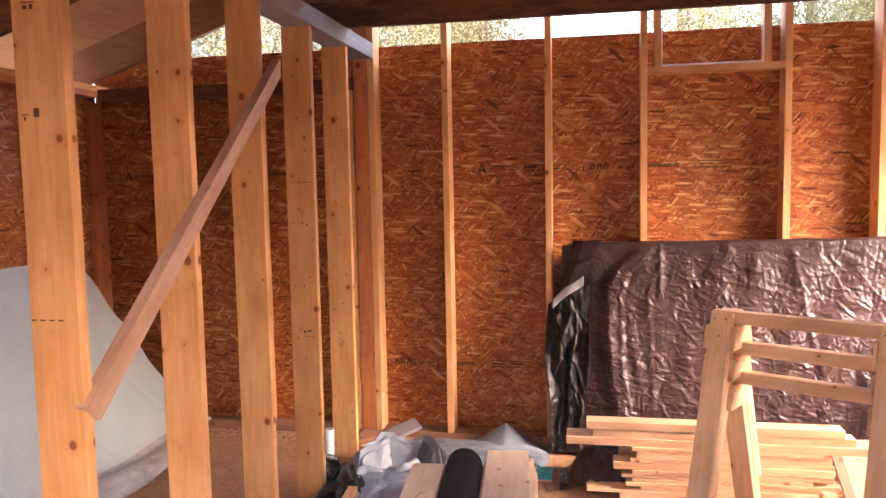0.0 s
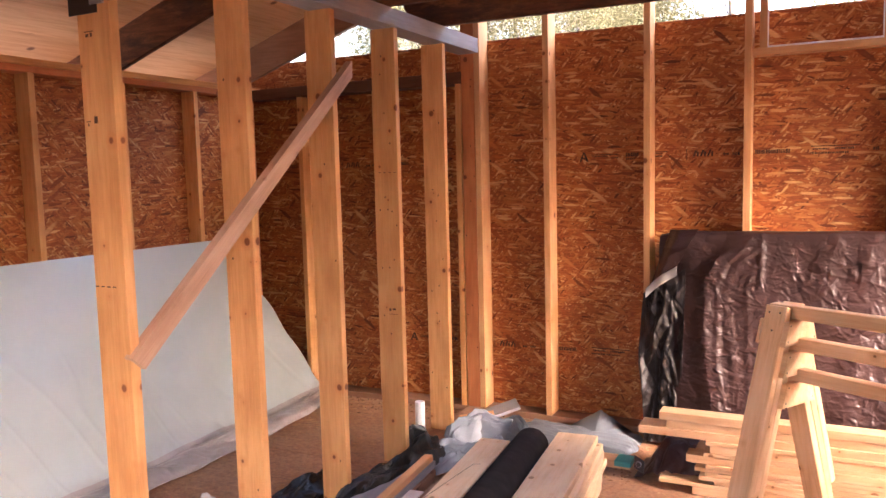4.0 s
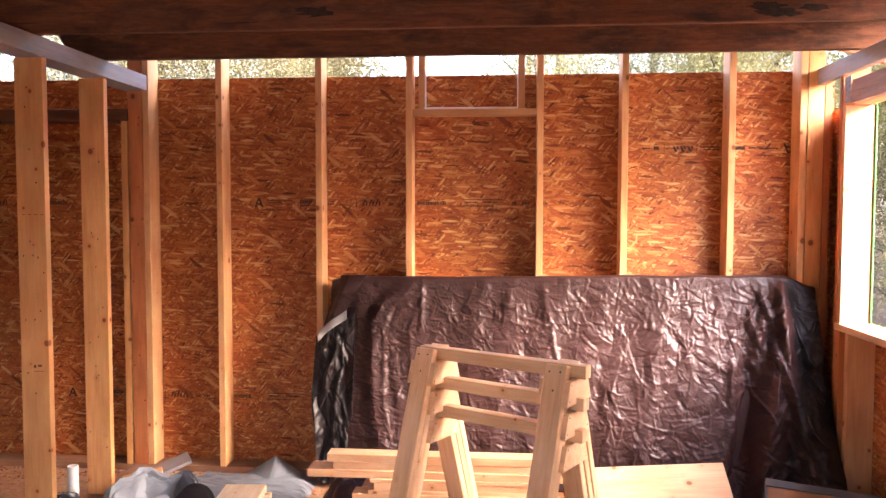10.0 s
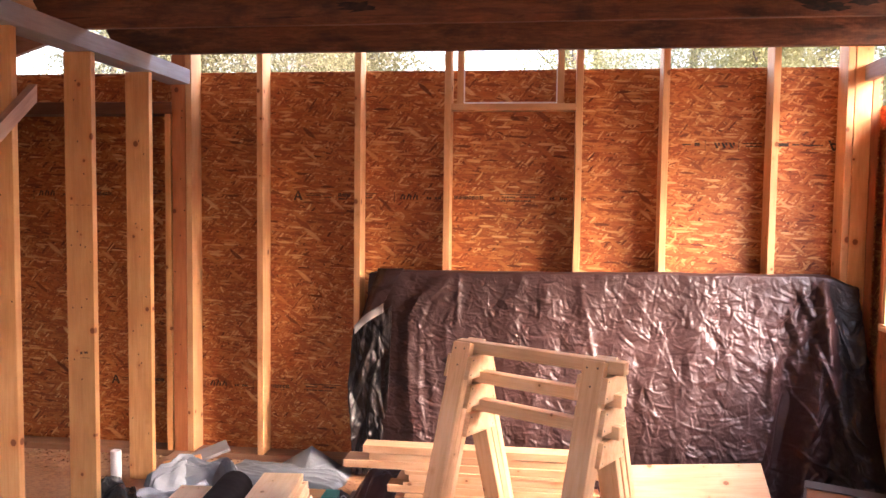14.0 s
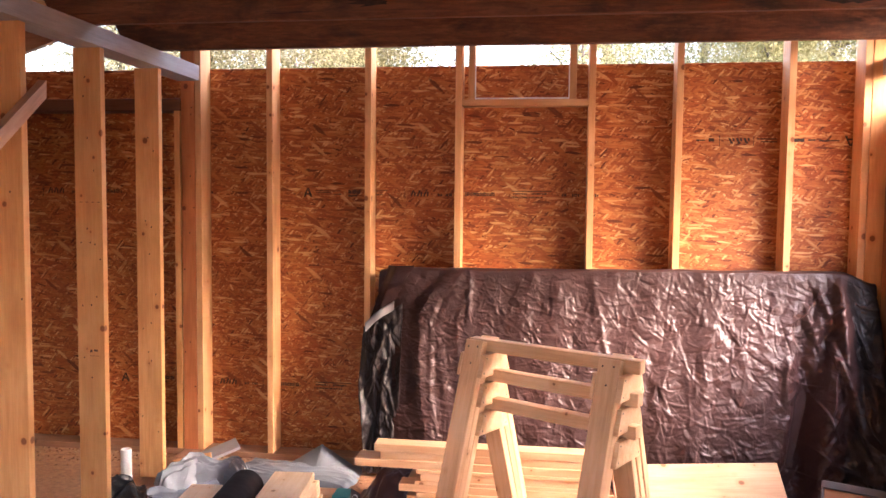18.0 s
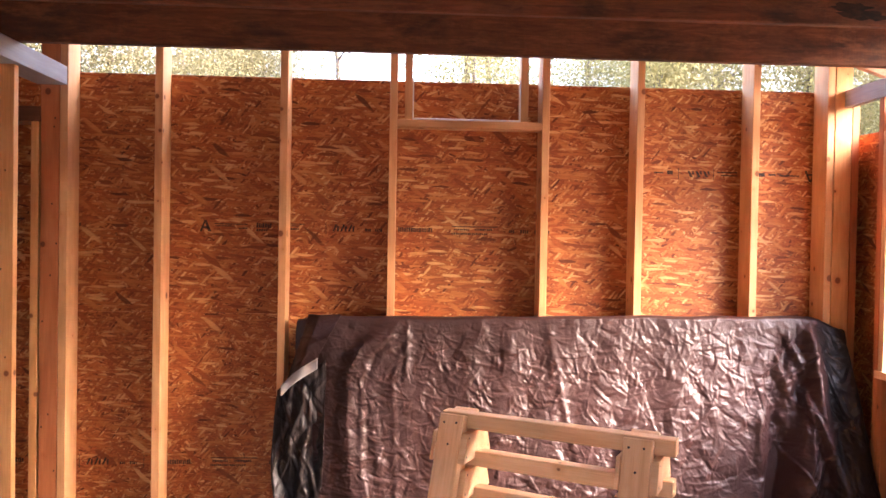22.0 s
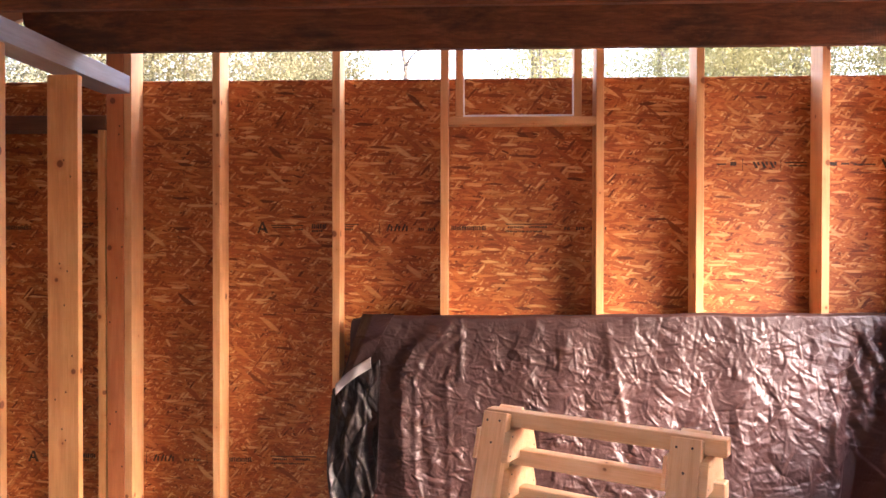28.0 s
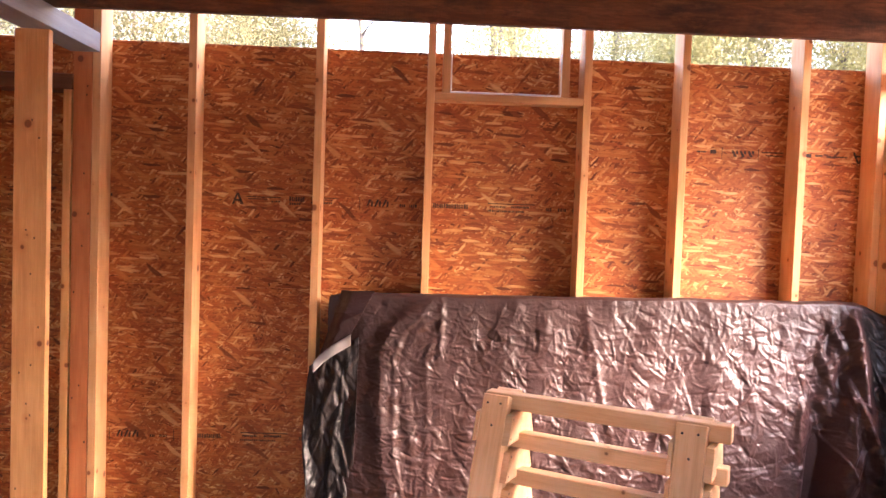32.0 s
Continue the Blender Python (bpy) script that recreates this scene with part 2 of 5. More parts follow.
def wood(name, dark, mid, light, knots=1.0, rough=0.62, stain=None, stain_amount=0.5):
    """Sawn softwood: grain along the board's own x, knots, a little difference from board to board."""
    m, nt, b = material(name, rough)
    c = coords(nt, (1, 1, 1))
    warp = coords(nt, (0.5, 13, 13))
    grain = noise_of(nt, warp, 5.0, 6.0, 0.65, 0.5)
    fine = noise_of(nt, coords(nt, (2.0, 75, 75)), 5.0, 4.0, 0.7)
    rings = node(nt, "ShaderNodeTexWave", ("Vector", coords(nt, (0.25, 16, 11))), ("Scale", 3.0), ("Distortion", 6.0), ("Detail", 3.0), ("Detail Scale", 0.7))
    mix = node(nt, "ShaderNodeMath", (0, grain), (1, fine), op="ADD")
    mix = node(nt, "ShaderNodeMath", (0, mix.outputs[0]), (1, node(nt, "ShaderNodeMath", (0, rings.outputs["Fac"]), (1, 0.30), op="MULTIPLY").outputs[0]), op="ADD")
    half = node(nt, "ShaderNodeMath", (0, mix.outputs[0]), (1, 0.43), op="MULTIPLY")
    base = ramp(nt, half.outputs[0], (0.27, light), (0.5, mid), (0.75, dark))
    info = nt.nodes.new("ShaderNodeObjectInfo")
    tone = ramp(nt, info.outputs["Random"], (0.0, (0.86, 0.84, 0.82)), (1.0, (1.08, 1.06, 1.04)))
    base = mixed(nt, 1.0, base, tone, "MULTIPLY")
    patch = noise_of(nt, coords(nt, (1.3, 4, 4)), 2.2, 5.0, 0.6)
    base = mixed(nt, 1.0, base, ramp(nt, patch, (0.32, (0.86, 0.80, 0.74)), (0.55, (1, 1, 1)), (0.72, (1.06, 1.06, 1.05))), "MULTIPLY")
    kn = node(nt, "ShaderNodeTexVoronoi", ("Vector", coords(nt, (5.2, 8.5, 8.5), (45, 0, 0))), ("Scale", 1.0), ("Randomness", 1.0), dims="2D")
    kr = node(nt, "ShaderNodeSeparateColor", (0, kn.outputs["Color"]))
    kd = node(nt, "ShaderNodeMath", (0, kn.outputs["Distance"]), (1, node(nt, "ShaderNodeMath", (0, kr.outputs[0]), (1, 0.12), op="MULTIPLY").outputs[0]), op="ADD").outputs[0]
    halo = ramp(nt, kd, (0.0, (0.8, 0.8, 0.8)), (0.10, (0.5, 0.5, 0.5)), (0.22, (0, 0, 0)))
    f = node(nt, "ShaderNodeMath", (0, halo), (1, knots), op="MULTIPLY")
    base = mixed(nt, f.outputs[0], base, tuple(v * w for v, w in zip(dark, (1.02, 0.86, 0.7))))
    core = ramp(nt, kd, (0.075, (1, 1, 1)), (0.105, (0, 0, 0)))
    f = node(nt, "ShaderNodeMath", (0, core), (1, knots), op="MULTIPLY")
    base = mixed(nt, f.outputs[0], base, tuple(0.42 * v * w for v, w in zip(dark, (1.0, 0.72, 0.55))))
    if stain:
        s = noise_of(nt, coords(nt, (0.55, 4.5, 4.5)), 2.2, 8.0, 0.72, 0.15)
        f = ramp(nt, s, (0.48, (0, 0, 0)), (0.60, (stain_amount,) * 3))
        base = mixed(nt, f, base, stain)
    nt.links.new(base, b.inputs["Base Color"])
    bump(nt, b, fine, 0.25, 0.0012)
    return m


def strand_board(name, plane, tint=0.9, dirt=0.0):
    """Pressed strands: three layers of long chips, each with its own tone, over a darker glue-soaked ground."""
    m, nt, b = material(name, 0.55)
    b.inputs["Specular IOR Level"].default_value = 0.35
    axis = {"xz": 1, "xy": 2}[plane]
    base = None
    heights = []
    tc = coords(nt, (1, 1, 1))
    wob = node(nt, "ShaderNodeTexNoise", ("Vector", tc), ("Scale", 5.0), ("Detail", 2.0))
    shift = node(nt, "ShaderNodeVectorMath", (0, wob.outputs["Color"]), (1, (0.5, 0.5, 0.5)), op="SUBTRACT")
    shift = node(nt, "ShaderNodeVectorMath", (0, shift.outputs[0]), (1, (0.016, 0.016, 0.016)), op="MULTIPLY")
    moved = node(nt, "ShaderNodeVectorMath", (0, tc), (1, shift.outputs[0]), op="ADD").outputs[0]
    layers = ((6, 0.080, 0.013), (-30, 0.070, 0.012), (38, 0.065, 0.012), (-10, 0.080, 0.014), (72, 0.055, 0.011), (-62, 0.060, 0.011), (20, 0.070, 0.012), (-18, 0.065, 0.010), (50, 0.065, 0.011), (-2, 0.085, 0.013), (-38, 0.11, 0.024))
    for n, (angle, length, width) in enumerate(layers):
        turn = [0, 0, 0]
        turn[axis] = angle
        size = {"xz": (1 / length, 3, 1 / width), "xy": (1 / length, 1 / width, 3)}[plane]
        rot = node(nt, "ShaderNodeMapping", (0, moved))
        rot.inputs["Rotation"].default_value = [radians(a) for a in turn]
        rot.inputs["Location"].default_value = (1.7 * n, 2.3 * n, 0.9 * n)
        sc = node(nt, "ShaderNodeMapping", (0, rot.outputs[0]))
        sc.inputs["Scale"].default_value = size
        v = node(nt, "ShaderNodeTexVoronoi", ("Vector", sc.outputs[0]), ("Scale", 1.0))
        rgb = node(nt, "ShaderNodeSeparateColor", (0, v.outputs["Color"]))
        tone = ramp(nt, rgb.outputs[0], (0.0, (0.14, 0.034, 0.010)), (0.10, (0.32, 0.084, 0.018)), (0.5, (0.445, 0.140, 0.030)), (0.80, (0.555, 0.220, 0.056)), (1.0, (0.75, 0.43, 0.165)))
        # each chip's rim is darkened, a painted shadow at the strand edges
        tone = mixed(nt, 1.0, tone, ramp(nt, v.outputs["Distance"], (0.4, (1, 1, 1)), (0.75, (0.76, 0.70, 0.66))), "MULTIPLY")
        if base is None:
            base = tone
        else:
            pick = ramp(nt, rgb.outputs[1], (0.58, (0, 0, 0)), (0.61, (1, 1, 1))) if n < 10 else ramp(nt, rgb.outputs[1], (0.90, (0, 0, 0)), (0.92, (0.9, 0.9, 0.9)))
            shade = ramp(nt, v.outputs["Distance"], (0.55, (1, 1, 1)), (0.8, (0, 0, 0)))
            pick = mixed(nt, 1.0, pick, shade, "MULTIPLY")
            base = mixed(nt, pick, base, tone)
        heights.append(rgb.outputs[0])
    big = noise_of(nt, tc, 1.3, 3.0)
    base = mixed(nt, 1.0, base, ramp(nt, big, (0.3, (0.85 * tint,) * 3), (0.7, (1.12 * tint,) * 3)), "MULTIPLY")
    long_way = node(nt, "ShaderNodeMapping", (0, moved))
    long_way.inputs["Scale"].default_value = {"xz": (30, 100, 190), "xy": (30, 190, 100)}[plane]
    fibre = noise_of(nt, long_way.outputs[0], 1.0, 3.0, 0.65)
    base = mixed(nt, 0.34, base, ramp(nt, fibre, (0.35, (0.5, 0.44, 0.4)), (0.62, (1.2, 1.2, 1.2))), "MULTIPLY")
    if dirt:
        d = noise_of(nt, tc, 2.4, 6.0, 0.65)
        base = mixed(nt, ramp(nt, d, (0.42, (dirt,) * 3), (0.80, (0.45, 0.45, 0.45))), base, (0.37, 0.24, 0.145))
        g = noise_of(nt, tc, 38.0, 5.0, 0.7)
        base = mixed(nt, 0.55, base, ramp(nt, g, (0.34, (0.55, 0.5, 0.46)), (0.62, (1.15, 1.15, 1.15))), "MULTIPLY")
        e = noise_of(nt, tc, 7.0, 8.0, 0.75)
        base = mixed(nt, ramp(nt, e, (0.52, (0, 0, 0)), (0.70, (0.55, 0.55, 0.55))), base, (0.24, 0.14, 0.085))
    nt.links.new(base, b.inputs["Base Color"])
    h = node(nt, "ShaderNodeMath", (0, heights[1]), (1, heights[2]), op="ADD")
    h = node(nt, "ShaderNodeMath", (0, h.outputs[0]), (1, fibre), op="ADD")
    bump(nt, b, h.outputs[0], 0.35, 0.0015)
    return m


def plastic(name, color, rough, scale=22.0, strength=0.5, distance=0.006, second=None, coat=0.0):
    m, nt, b = material(name, rough, 0, color)
    c = coords(nt, (1, 1, 1), random_shift=False)
    warp = node(nt, "ShaderNodeTexNoise", ("Vector", c), ("Scale", 5.0), ("Detail", 3.0))
    mv = node(nt, "ShaderNodeMix", dtype="VECTOR")
    mv.inputs[0].default_value = 0.12
    nt.links.new(c, mv.inputs[4])
    nt.links.new(warp.outputs["Color"], mv.inputs[5])
    v = node(nt, "ShaderNodeTexVoronoi", ("Vector", mv.outputs[1]), ("Scale", scale), feature="DISTANCE_TO_EDGE")
    n2 = noise_of(nt, c, scale * 1.7, 5.0, 0.6)
    h = node(nt, "ShaderNodeMath", (0, v.outputs["Distance"]), (1, n2), op="ADD")
    bump(nt, b, h.outputs[0], strength, distance)
    if second:
        base = mixed(nt, ramp(nt, noise_of(nt, c, 3.0, 5.0), (0.35, (0, 0, 0)), (0.7, (1, 1, 1))), color, second)
        nt.links.new(base, b.inputs["Base Color"])
    b.inputs["Coat Weight"].default_value = coat
    return m


NEW_WOOD = wood("new fir", (0.56, 0.280, 0.110), (0.68, 0.375, 0.158), (0.76, 0.465, 0.225))
STUD_WOOD = wood("stud fir", (0.56, 0.255, 0.080), (0.71, 0.370, 0.128), (0.80, 0.465, 0.185))
PALE_WOOD = wood("pale pine", (0.60, 0.335, 0.155), (0.72, 0.455, 0.245), (0.78, 0.54, 0.32), 0.95)
PLANK_WOOD = wood("fresh pale planks", (0.73, 0.51, 0.27), (0.86, 0.66, 0.40), (0.90, 0.745, 0.50), 0.8)
HORSE_WOOD = wood("golden pine", (0.64, 0.36, 0.160), (0.81, 0.52, 0.265), (0.87, 0.61, 0.36), 1.15)
# plate colour carries the left bay's shade as well as dirt
SHADED_PLATE = wood("plate darkened for shade and dirt", (0.085, 0.032, 0.014), (0.13, 0.052, 0.022), (0.18, 0.075, 0.033), 0.5, 0.75)
OLD_WOOD, _nt, _b = material("old rough timber", 0.8)
_c = coords(_nt, (1, 1, 1))
_grain = noise_of(_nt, coords(_nt, (1.6, 13, 13)), 3.0, 7.0, 0.7, 0.5)
_base = ramp(_nt, _grain, (0.28, (0.062, 0.020, 0.008)), (0.5, (0.135, 0.046, 0.0175)), (0.72, (0.22, 0.083, 0.034)))
_blot = noise_of(_nt, coords(_nt, (1.1, 2.6, 2.6)), 2.4, 10.0, 0.7, 0.35)
_base = mixed(_nt, ramp(_nt, _blot, (0.48, (0, 0, 0)), (0.60, (0.55, 0.55, 0.55)), (0.74, (0.92, 0.92, 0.92))), _base, (0.018, 0.011, 0.009))
_pale = noise_of(_nt, coords(_nt, (1.6, 6, 6), (0, 0, 30)), 3.4, 7.0, 0.7)
_base = mixed(_nt, ramp(_nt, _pale, (0.53, (0, 0, 0)), (0.70, (0.6, 0.6, 0.6))), _base, (0.26, 0.105, 0.046))
_split = noise_of(_nt, coords(_nt, (0.9, 60, 60)), 2.0, 3.0, 0.5, 0.8)
_base = mixed(_nt, ramp(_nt, _split, (0.25, (0.7, 0.7, 0.7)), (0.31, (0, 0, 0))), _base, (0.014, 0.008, 0.006))
_nt.links.new(_base, _b.inputs["Base Color"])
_saw = noise_of(_nt, coords(_nt, (150, 14, 14)), 1.0, 3.0, 0.6)
bump(_nt, _b, node(_nt, "ShaderNodeMath", (0, _saw), (1, _grain), op="ADD").outputs[0], 0.5, 0.003)
RED_WOOD = wood("reddish fir", (0.36, 0.115, 0.032), (0.46, 0.16, 0.047), (0.54, 0.21, 0.068))
AGED_WOOD = wood("aged board", (0.20, 0.1, 0.055), (0.29, 0.155, 0.09), (0.36, 0.21, 0.13), 0.6)
HEADER_WOOD = wood("pinkish header boards", (0.33, 0.185, 0.115), (0.45, 0.28, 0.19), (0.54, 0.36, 0.26), 0.5)
BRACE_WOOD = wood("weathered brace", (0.34, 0.19, 0.115), (0.54, 0.33, 0.21), (0.63, 0.42, 0.285), 0.35)
GREY_PAINT = wood("grey weathered board", (0.30, 0.29, 0.30), (0.38, 0.37, 0.385), (0.43, 0.42, 0.44), 0.3, 0.5, (0.25, 0.22, 0.21), 0.4)
GREY_BOARD = wood("grey painted board", (0.22, 0.22, 0.24), (0.255, 0.255, 0.28), (0.28, 0.28, 0.31), 0.1, 0.55)
OSB_XZ = strand_board("strand board back", "xz")
OSB_YZ = strand_board("strand board side", "xy", 0.86)
OSB_XY = strand_board("strand board floor", "xy", 1.0, 0.82)
TARP = plastic("brown tarpaulin", (0.043, 0.0175, 0.0155), 0.45, 40.0, 0.35, 0.004, (0.033, 0.0135, 0.0115))
TARP.node_tree.nodes["Principled BSDF"].inputs["Specular IOR Level"].default_value = 0.43
TARP_BLACK = plastic("black tarpaulin side", (0.014, 0.010, 0.0095), 0.42, 20.0, 0.7, 0.006)
TARP_BLACK.node_tree.nodes["Principled BSDF"].inputs["Specular IOR Level"].default_value = 0.36
HEM = plastic("silver hem", (0.34, 0.33, 0.33), 0.45, 30.0, 0.3, 0.003)
BLACK_FILM = plastic("black film", (0.006, 0.006, 0.006), 0.27, 16.0, 0.6, 0.006)
BLACK_FILM.node_tree.nodes["Principled BSDF"].inputs["Specular IOR Level"].default_value = 0.32
GREY_FILM = plastic("silver grey film", (0.175, 0.195, 0.22), 0.44, 14.0, 0.3, 0.005, (0.125, 0.14, 0.16))
GREY_FILM.node_tree.nodes["Principled BSDF"].inputs["Metallic"].default_value = 0.05
WHITE_FILM = plastic("white film", (0.42, 0.41, 0.40), 0.35, 14.0, 0.3, 0.005, (0.34, 0.33, 0.32))
ALLOY = plastic("dull alloy", (0.55, 0.56, 0.58), 0.4, 30.0, 0.1, 0.002, (0.48, 0.49, 0.51))
CLEAR_FILM = plastic("milky film", (0.45, 0.50, 0.475), 0.30, 6.0, 0.10, 0.006, (0.41, 0.46, 0.435))
SKIRT_FILM = plastic("loose milky film", (0.40, 0.375, 0.35), 0.33, 11.0, 0.5, 0.010, (0.30, 0.27, 0.245))
FELT, _nt, _b = material("roofing felt", 0.95, 0, (0.018, 0.017, 0.017))
_b.inputs["Specular IOR Level"].default_value = 0.2
bump(_nt, _b, noise_of(_nt, coords(_nt, (1, 1, 1)), 220.0), 0.5, 0.001)
_f = noise_of(_nt, coords(_nt, (1, 6, 6)), 4.0)
_nt.links.new(ramp(_nt, _f, (0.3, (0.021, 0.017, 0.016)), (0.7, (0.036, 0.030, 0.027))), _b.inputs["Base Color"])
STEEL, _nt, _b = material("galvanised steel", 0.4, 0.85, (0.35, 0.36, 0.38))
_nt.links.new(ramp(_nt, noise_of(_nt, coords(_nt, (1, 1, 1)), 40.0, 3.0), (0.3, (0.24, 0.25, 0.27)), (0.7, (0.42, 0.43, 0.45))), _b.inputs["Base Color"])
DARK_STEEL, _nt, _b = material("dark steel", 0.45, 0.6, (0.04, 0.035, 0.035))
PVC, _nt, _b = material("white pipe", 0.35, 0, (0.72, 0.70, 0.68))
_nt.links.new(ramp(_nt, noise_of(_nt, coords(_nt, (1, 1, 1)), 12.0), (0.3, (0.64, 0.61, 0.58)), (0.6, (0.75, 0.73, 0.71))), _b.inputs["Base Color"])
INK, _nt, _b = material("stamp ink", 0.7, 0, (0.055, 0.022, 0.012))
_nt.links.new(ramp(_nt, noise_of(_nt, coords(_nt, (1, 1, 1)), 70.0, 3.0), (0.4, (0.016, 0.010, 0.008)), (0.72, (0.11, 0.04, 0.016))), _b.inputs["Base Color"])
PENCIL, _nt, _b = material("marking", 0.7, 0, (0.10, 0.045, 0.02))
TEAL, _nt, _b = material("teal paint", 0.5, 0, (0.07, 0.36, 0.34))
GREEN, _nt, _b = material("green edge", 0.5, 0, (0.10, 0.42, 0.08))
FOAM, _nt, _b = material("foam board", 0.7, 0, (0.58, 0.62, 0.58))

# ---------- the building's shell ----------
LEFT, RIGHT, FRONT = -3.735, 2.34, -5.0
ST = 0.038      # stock thickness
D6 = 0.14       # depth of a two-by-six
D4 = 0.089

floor = thing("floor", 0, 0, 0, label="dusty strand-board subfloor with stains and seams", category="floor", kind="structure")
wall_back = thing("wall_back", 0, 0, 0, label="open stud wall sheathed outside with orange strand board", category="wall", kind="structure")
wall_left = thing("wall_left", LEFT, 0, 0, label="shaded stud wall with strand-board sheathing", category="wall", kind="structure")
wall_right = thing("wall_right", RIGHT, 0, 0, label="stud wall with a framed opening and strand-board sheathing", category="wall", kind="structure")
roof_frame = thing("roof_frame", 0, 0, 2.43, label="dark reused rough-sawn joists and rafters", category="roof frame", kind="structure")


def stamps(x0, x1, z, parent, flipped=False):
    """Worn printed grade marks along a sheet: a triangle, bold slanted shapes and short bars."""
    bm = bmesh.new()

    def poly(pts):
        bm.faces.new([bm.verts.new((a, 0, b)) for a, b in pts])

    def bar(a, b, w, h):
        poly([(a, b), (a + w, b), (a + w, b + h), (a, b + h)])

    r = random.Random(round(x0 * 100) + round(z * 10))
    a = x0 + 0.22
    poly([(a - 0.03, -0.028), (a - 0.018, -0.028), (a, 0.022), (a - 0.006, 0.03)])
    poly([(a + 0.03, -0.028), (a + 0.014, -0.028), (a - 0.006, 0.03), (a + 0.006, 0.03)])
    bar(a - 0.012, -0.012, 0.026, 0.01)
    def word(x, b0, n, h):
        for _ in range(n):
            w = r.uniform(0.005, 0.010)
            bar(x, b0, w, h * r.uniform(0.8, 1.0))
            x += w + 0.003
        return x

    def line(x, b0, w):
        bar(x, b0, w, 0.0045)

    line(a + 0.045, 0.010, 0.17)
    line(a + 0.05, 0.0, 0.10)
    word(a + 0.17, -0.012, 4, 0.008)
    x = word(a + 0.26, -0.004, 7, 0.026)
    word(a + 0.26, -0.022, 5, 0.012)
    line(x + 0.03, 0.016, 0.14)
    line(x + 0.03, 0.006, 0.11)
    word(x + 0.03, -0.012, 10, 0.010)
    x = x0 + 0.87
    bar(x - 0.035, -0.034, 0.003, 0.066)
    for k in range(3):
        poly([(x, -0.016), (x + 0.009, -0.016), (x + 0.026, 0.02), (x + 0.015, 0.02)])
        poly([(x + 0.023, -0.016), (x + 0.033, -0.016), (x + 0.034, 0.012), (x + 0.025, 0.012)])
        x += 0.040
    word(x + 0.05, -0.014, 3, 0.016)
    word(x + 0.10, -0.014, 4, 0.016)
    bar(x + 0.17, -0.034, 0.003, 0.066)
    x = word(x + 0.22, -0.012, 18, 0.024)
    x = x + 0.1
    line(x, 0.018, 0.24)
    word(x + 0.01, 0.0, 8, 0.010)
    word(x, -0.022, 18, 0.010)
    word(x + 0.12, 0.0, 9, 0.012)
    x = word(x + 0.30, -0.010, 3, 0.018)
    x = word(x + 0.03, -0.010, 4, 0.018)
    if x + 0.2 < x1:
        word(x + 0.03, -0.010, 8, 0.018)
    for v in bm.verts:
        if flipped:
            v.co.x, v.co.z = x0 + x1 - v.co.x, -v.co.z
        v.co.z += z
        v.co.y = -0.0012
    return part("grade_stamp", bm, INK, parent, "worn dark printed grade marks")


def back_sheet(x0, x1, z0, z1, mark=None, flipped=False):
    s = slab("osb_sheet", x0, x1, 0.0, 0.012, z0, z1, OSB_XZ, wall_back, along=0, bevel=0.0018)
    if mark:
        m0, m1 = mark
        st = stamps(m0, m1, z0 + (0.77 if flipped else 0.448), s, flipped)
    return s


back_sheet(LEFT, -1.32, 1.22, 2.44, (LEFT, -1.32))
back_sheet(-1.32, 1.12, 1.22, 2.44, (-1.32, 1.12))
back_sheet(1.12, RIGHT, 1.22, 2.44)
back_sheet(LEFT, -2.56, 0.0, 1.22)
back_sheet(-2.56, -0.12, 0.0, 1.22, (-2.56, -0.12))
back_sheet(-0.12, RIGHT, 0.0, 1.22)


def side_marks(cells, z, parent):
    """A short run of upside-down marks."""
    bm = bmesh.new()
    for x, dz, w, h in cells:
        bm.faces.new([bm.verts.new((a, -0.0012, b)) for a, b in ((x, z + dz), (x + w, z + dz), (x + w, z + dz + h), (x, z + dz + h))])
    a = 2.09
    for tri in (((a - 0.034, 0.03), (a - 0.02, 0.03), (a + 0.004, -0.03), (a - 0.006, -0.03)), ((a + 0.034, 0.03), (a + 0.02, 0.03), (a - 0.002, -0.03), (a + 0.008, -0.03)), ((a - 0.014, 0.014), (a + 0.014, 0.014), (a + 0.01, 0.004), (a - 0.01, 0.004))):
        bm.faces.new([bm.verts.new((u, -0.0012, z + v)) for u, v in tri])
    for k in range(3):
        u = 1.42 + 0.042 * k
        bm.faces.new([bm.verts.new((p, -0.0012, z + q)) for p, q in ((u, 0.016), (u + 0.012, 0.016), (u + 0.03, -0.016), (u + 0.014, -0.016))])
        bm.faces.new([bm.verts.new((p, -0.0012, z + q)) for p, q in ((u + 0.022, 0.016), (u + 0.034, 0.016), (u + 0.036, -0.002), (u + 0.026, -0.002))])
    return part("grade_stamp", bm, INK, parent, "worn upside-down grade marks")


side_marks([(1.24, 0.0, 0.05, 0.008), (1.31, -0.004, 0.03, 0.02), (1.37, -0.03, 0.003, 0.06), (1.56, -0.03, 0.003, 0.06), (1.58, 0.008, 0.11, 0.006), (1.6, -0.008, 0.09, 0.006), (1.78, -0.006, 0.06, 0.02), (1.86, 0.0, 0.04, 0.01), (1.92, -0.002, 0.11, 0.006)], 1.99, wall_back)

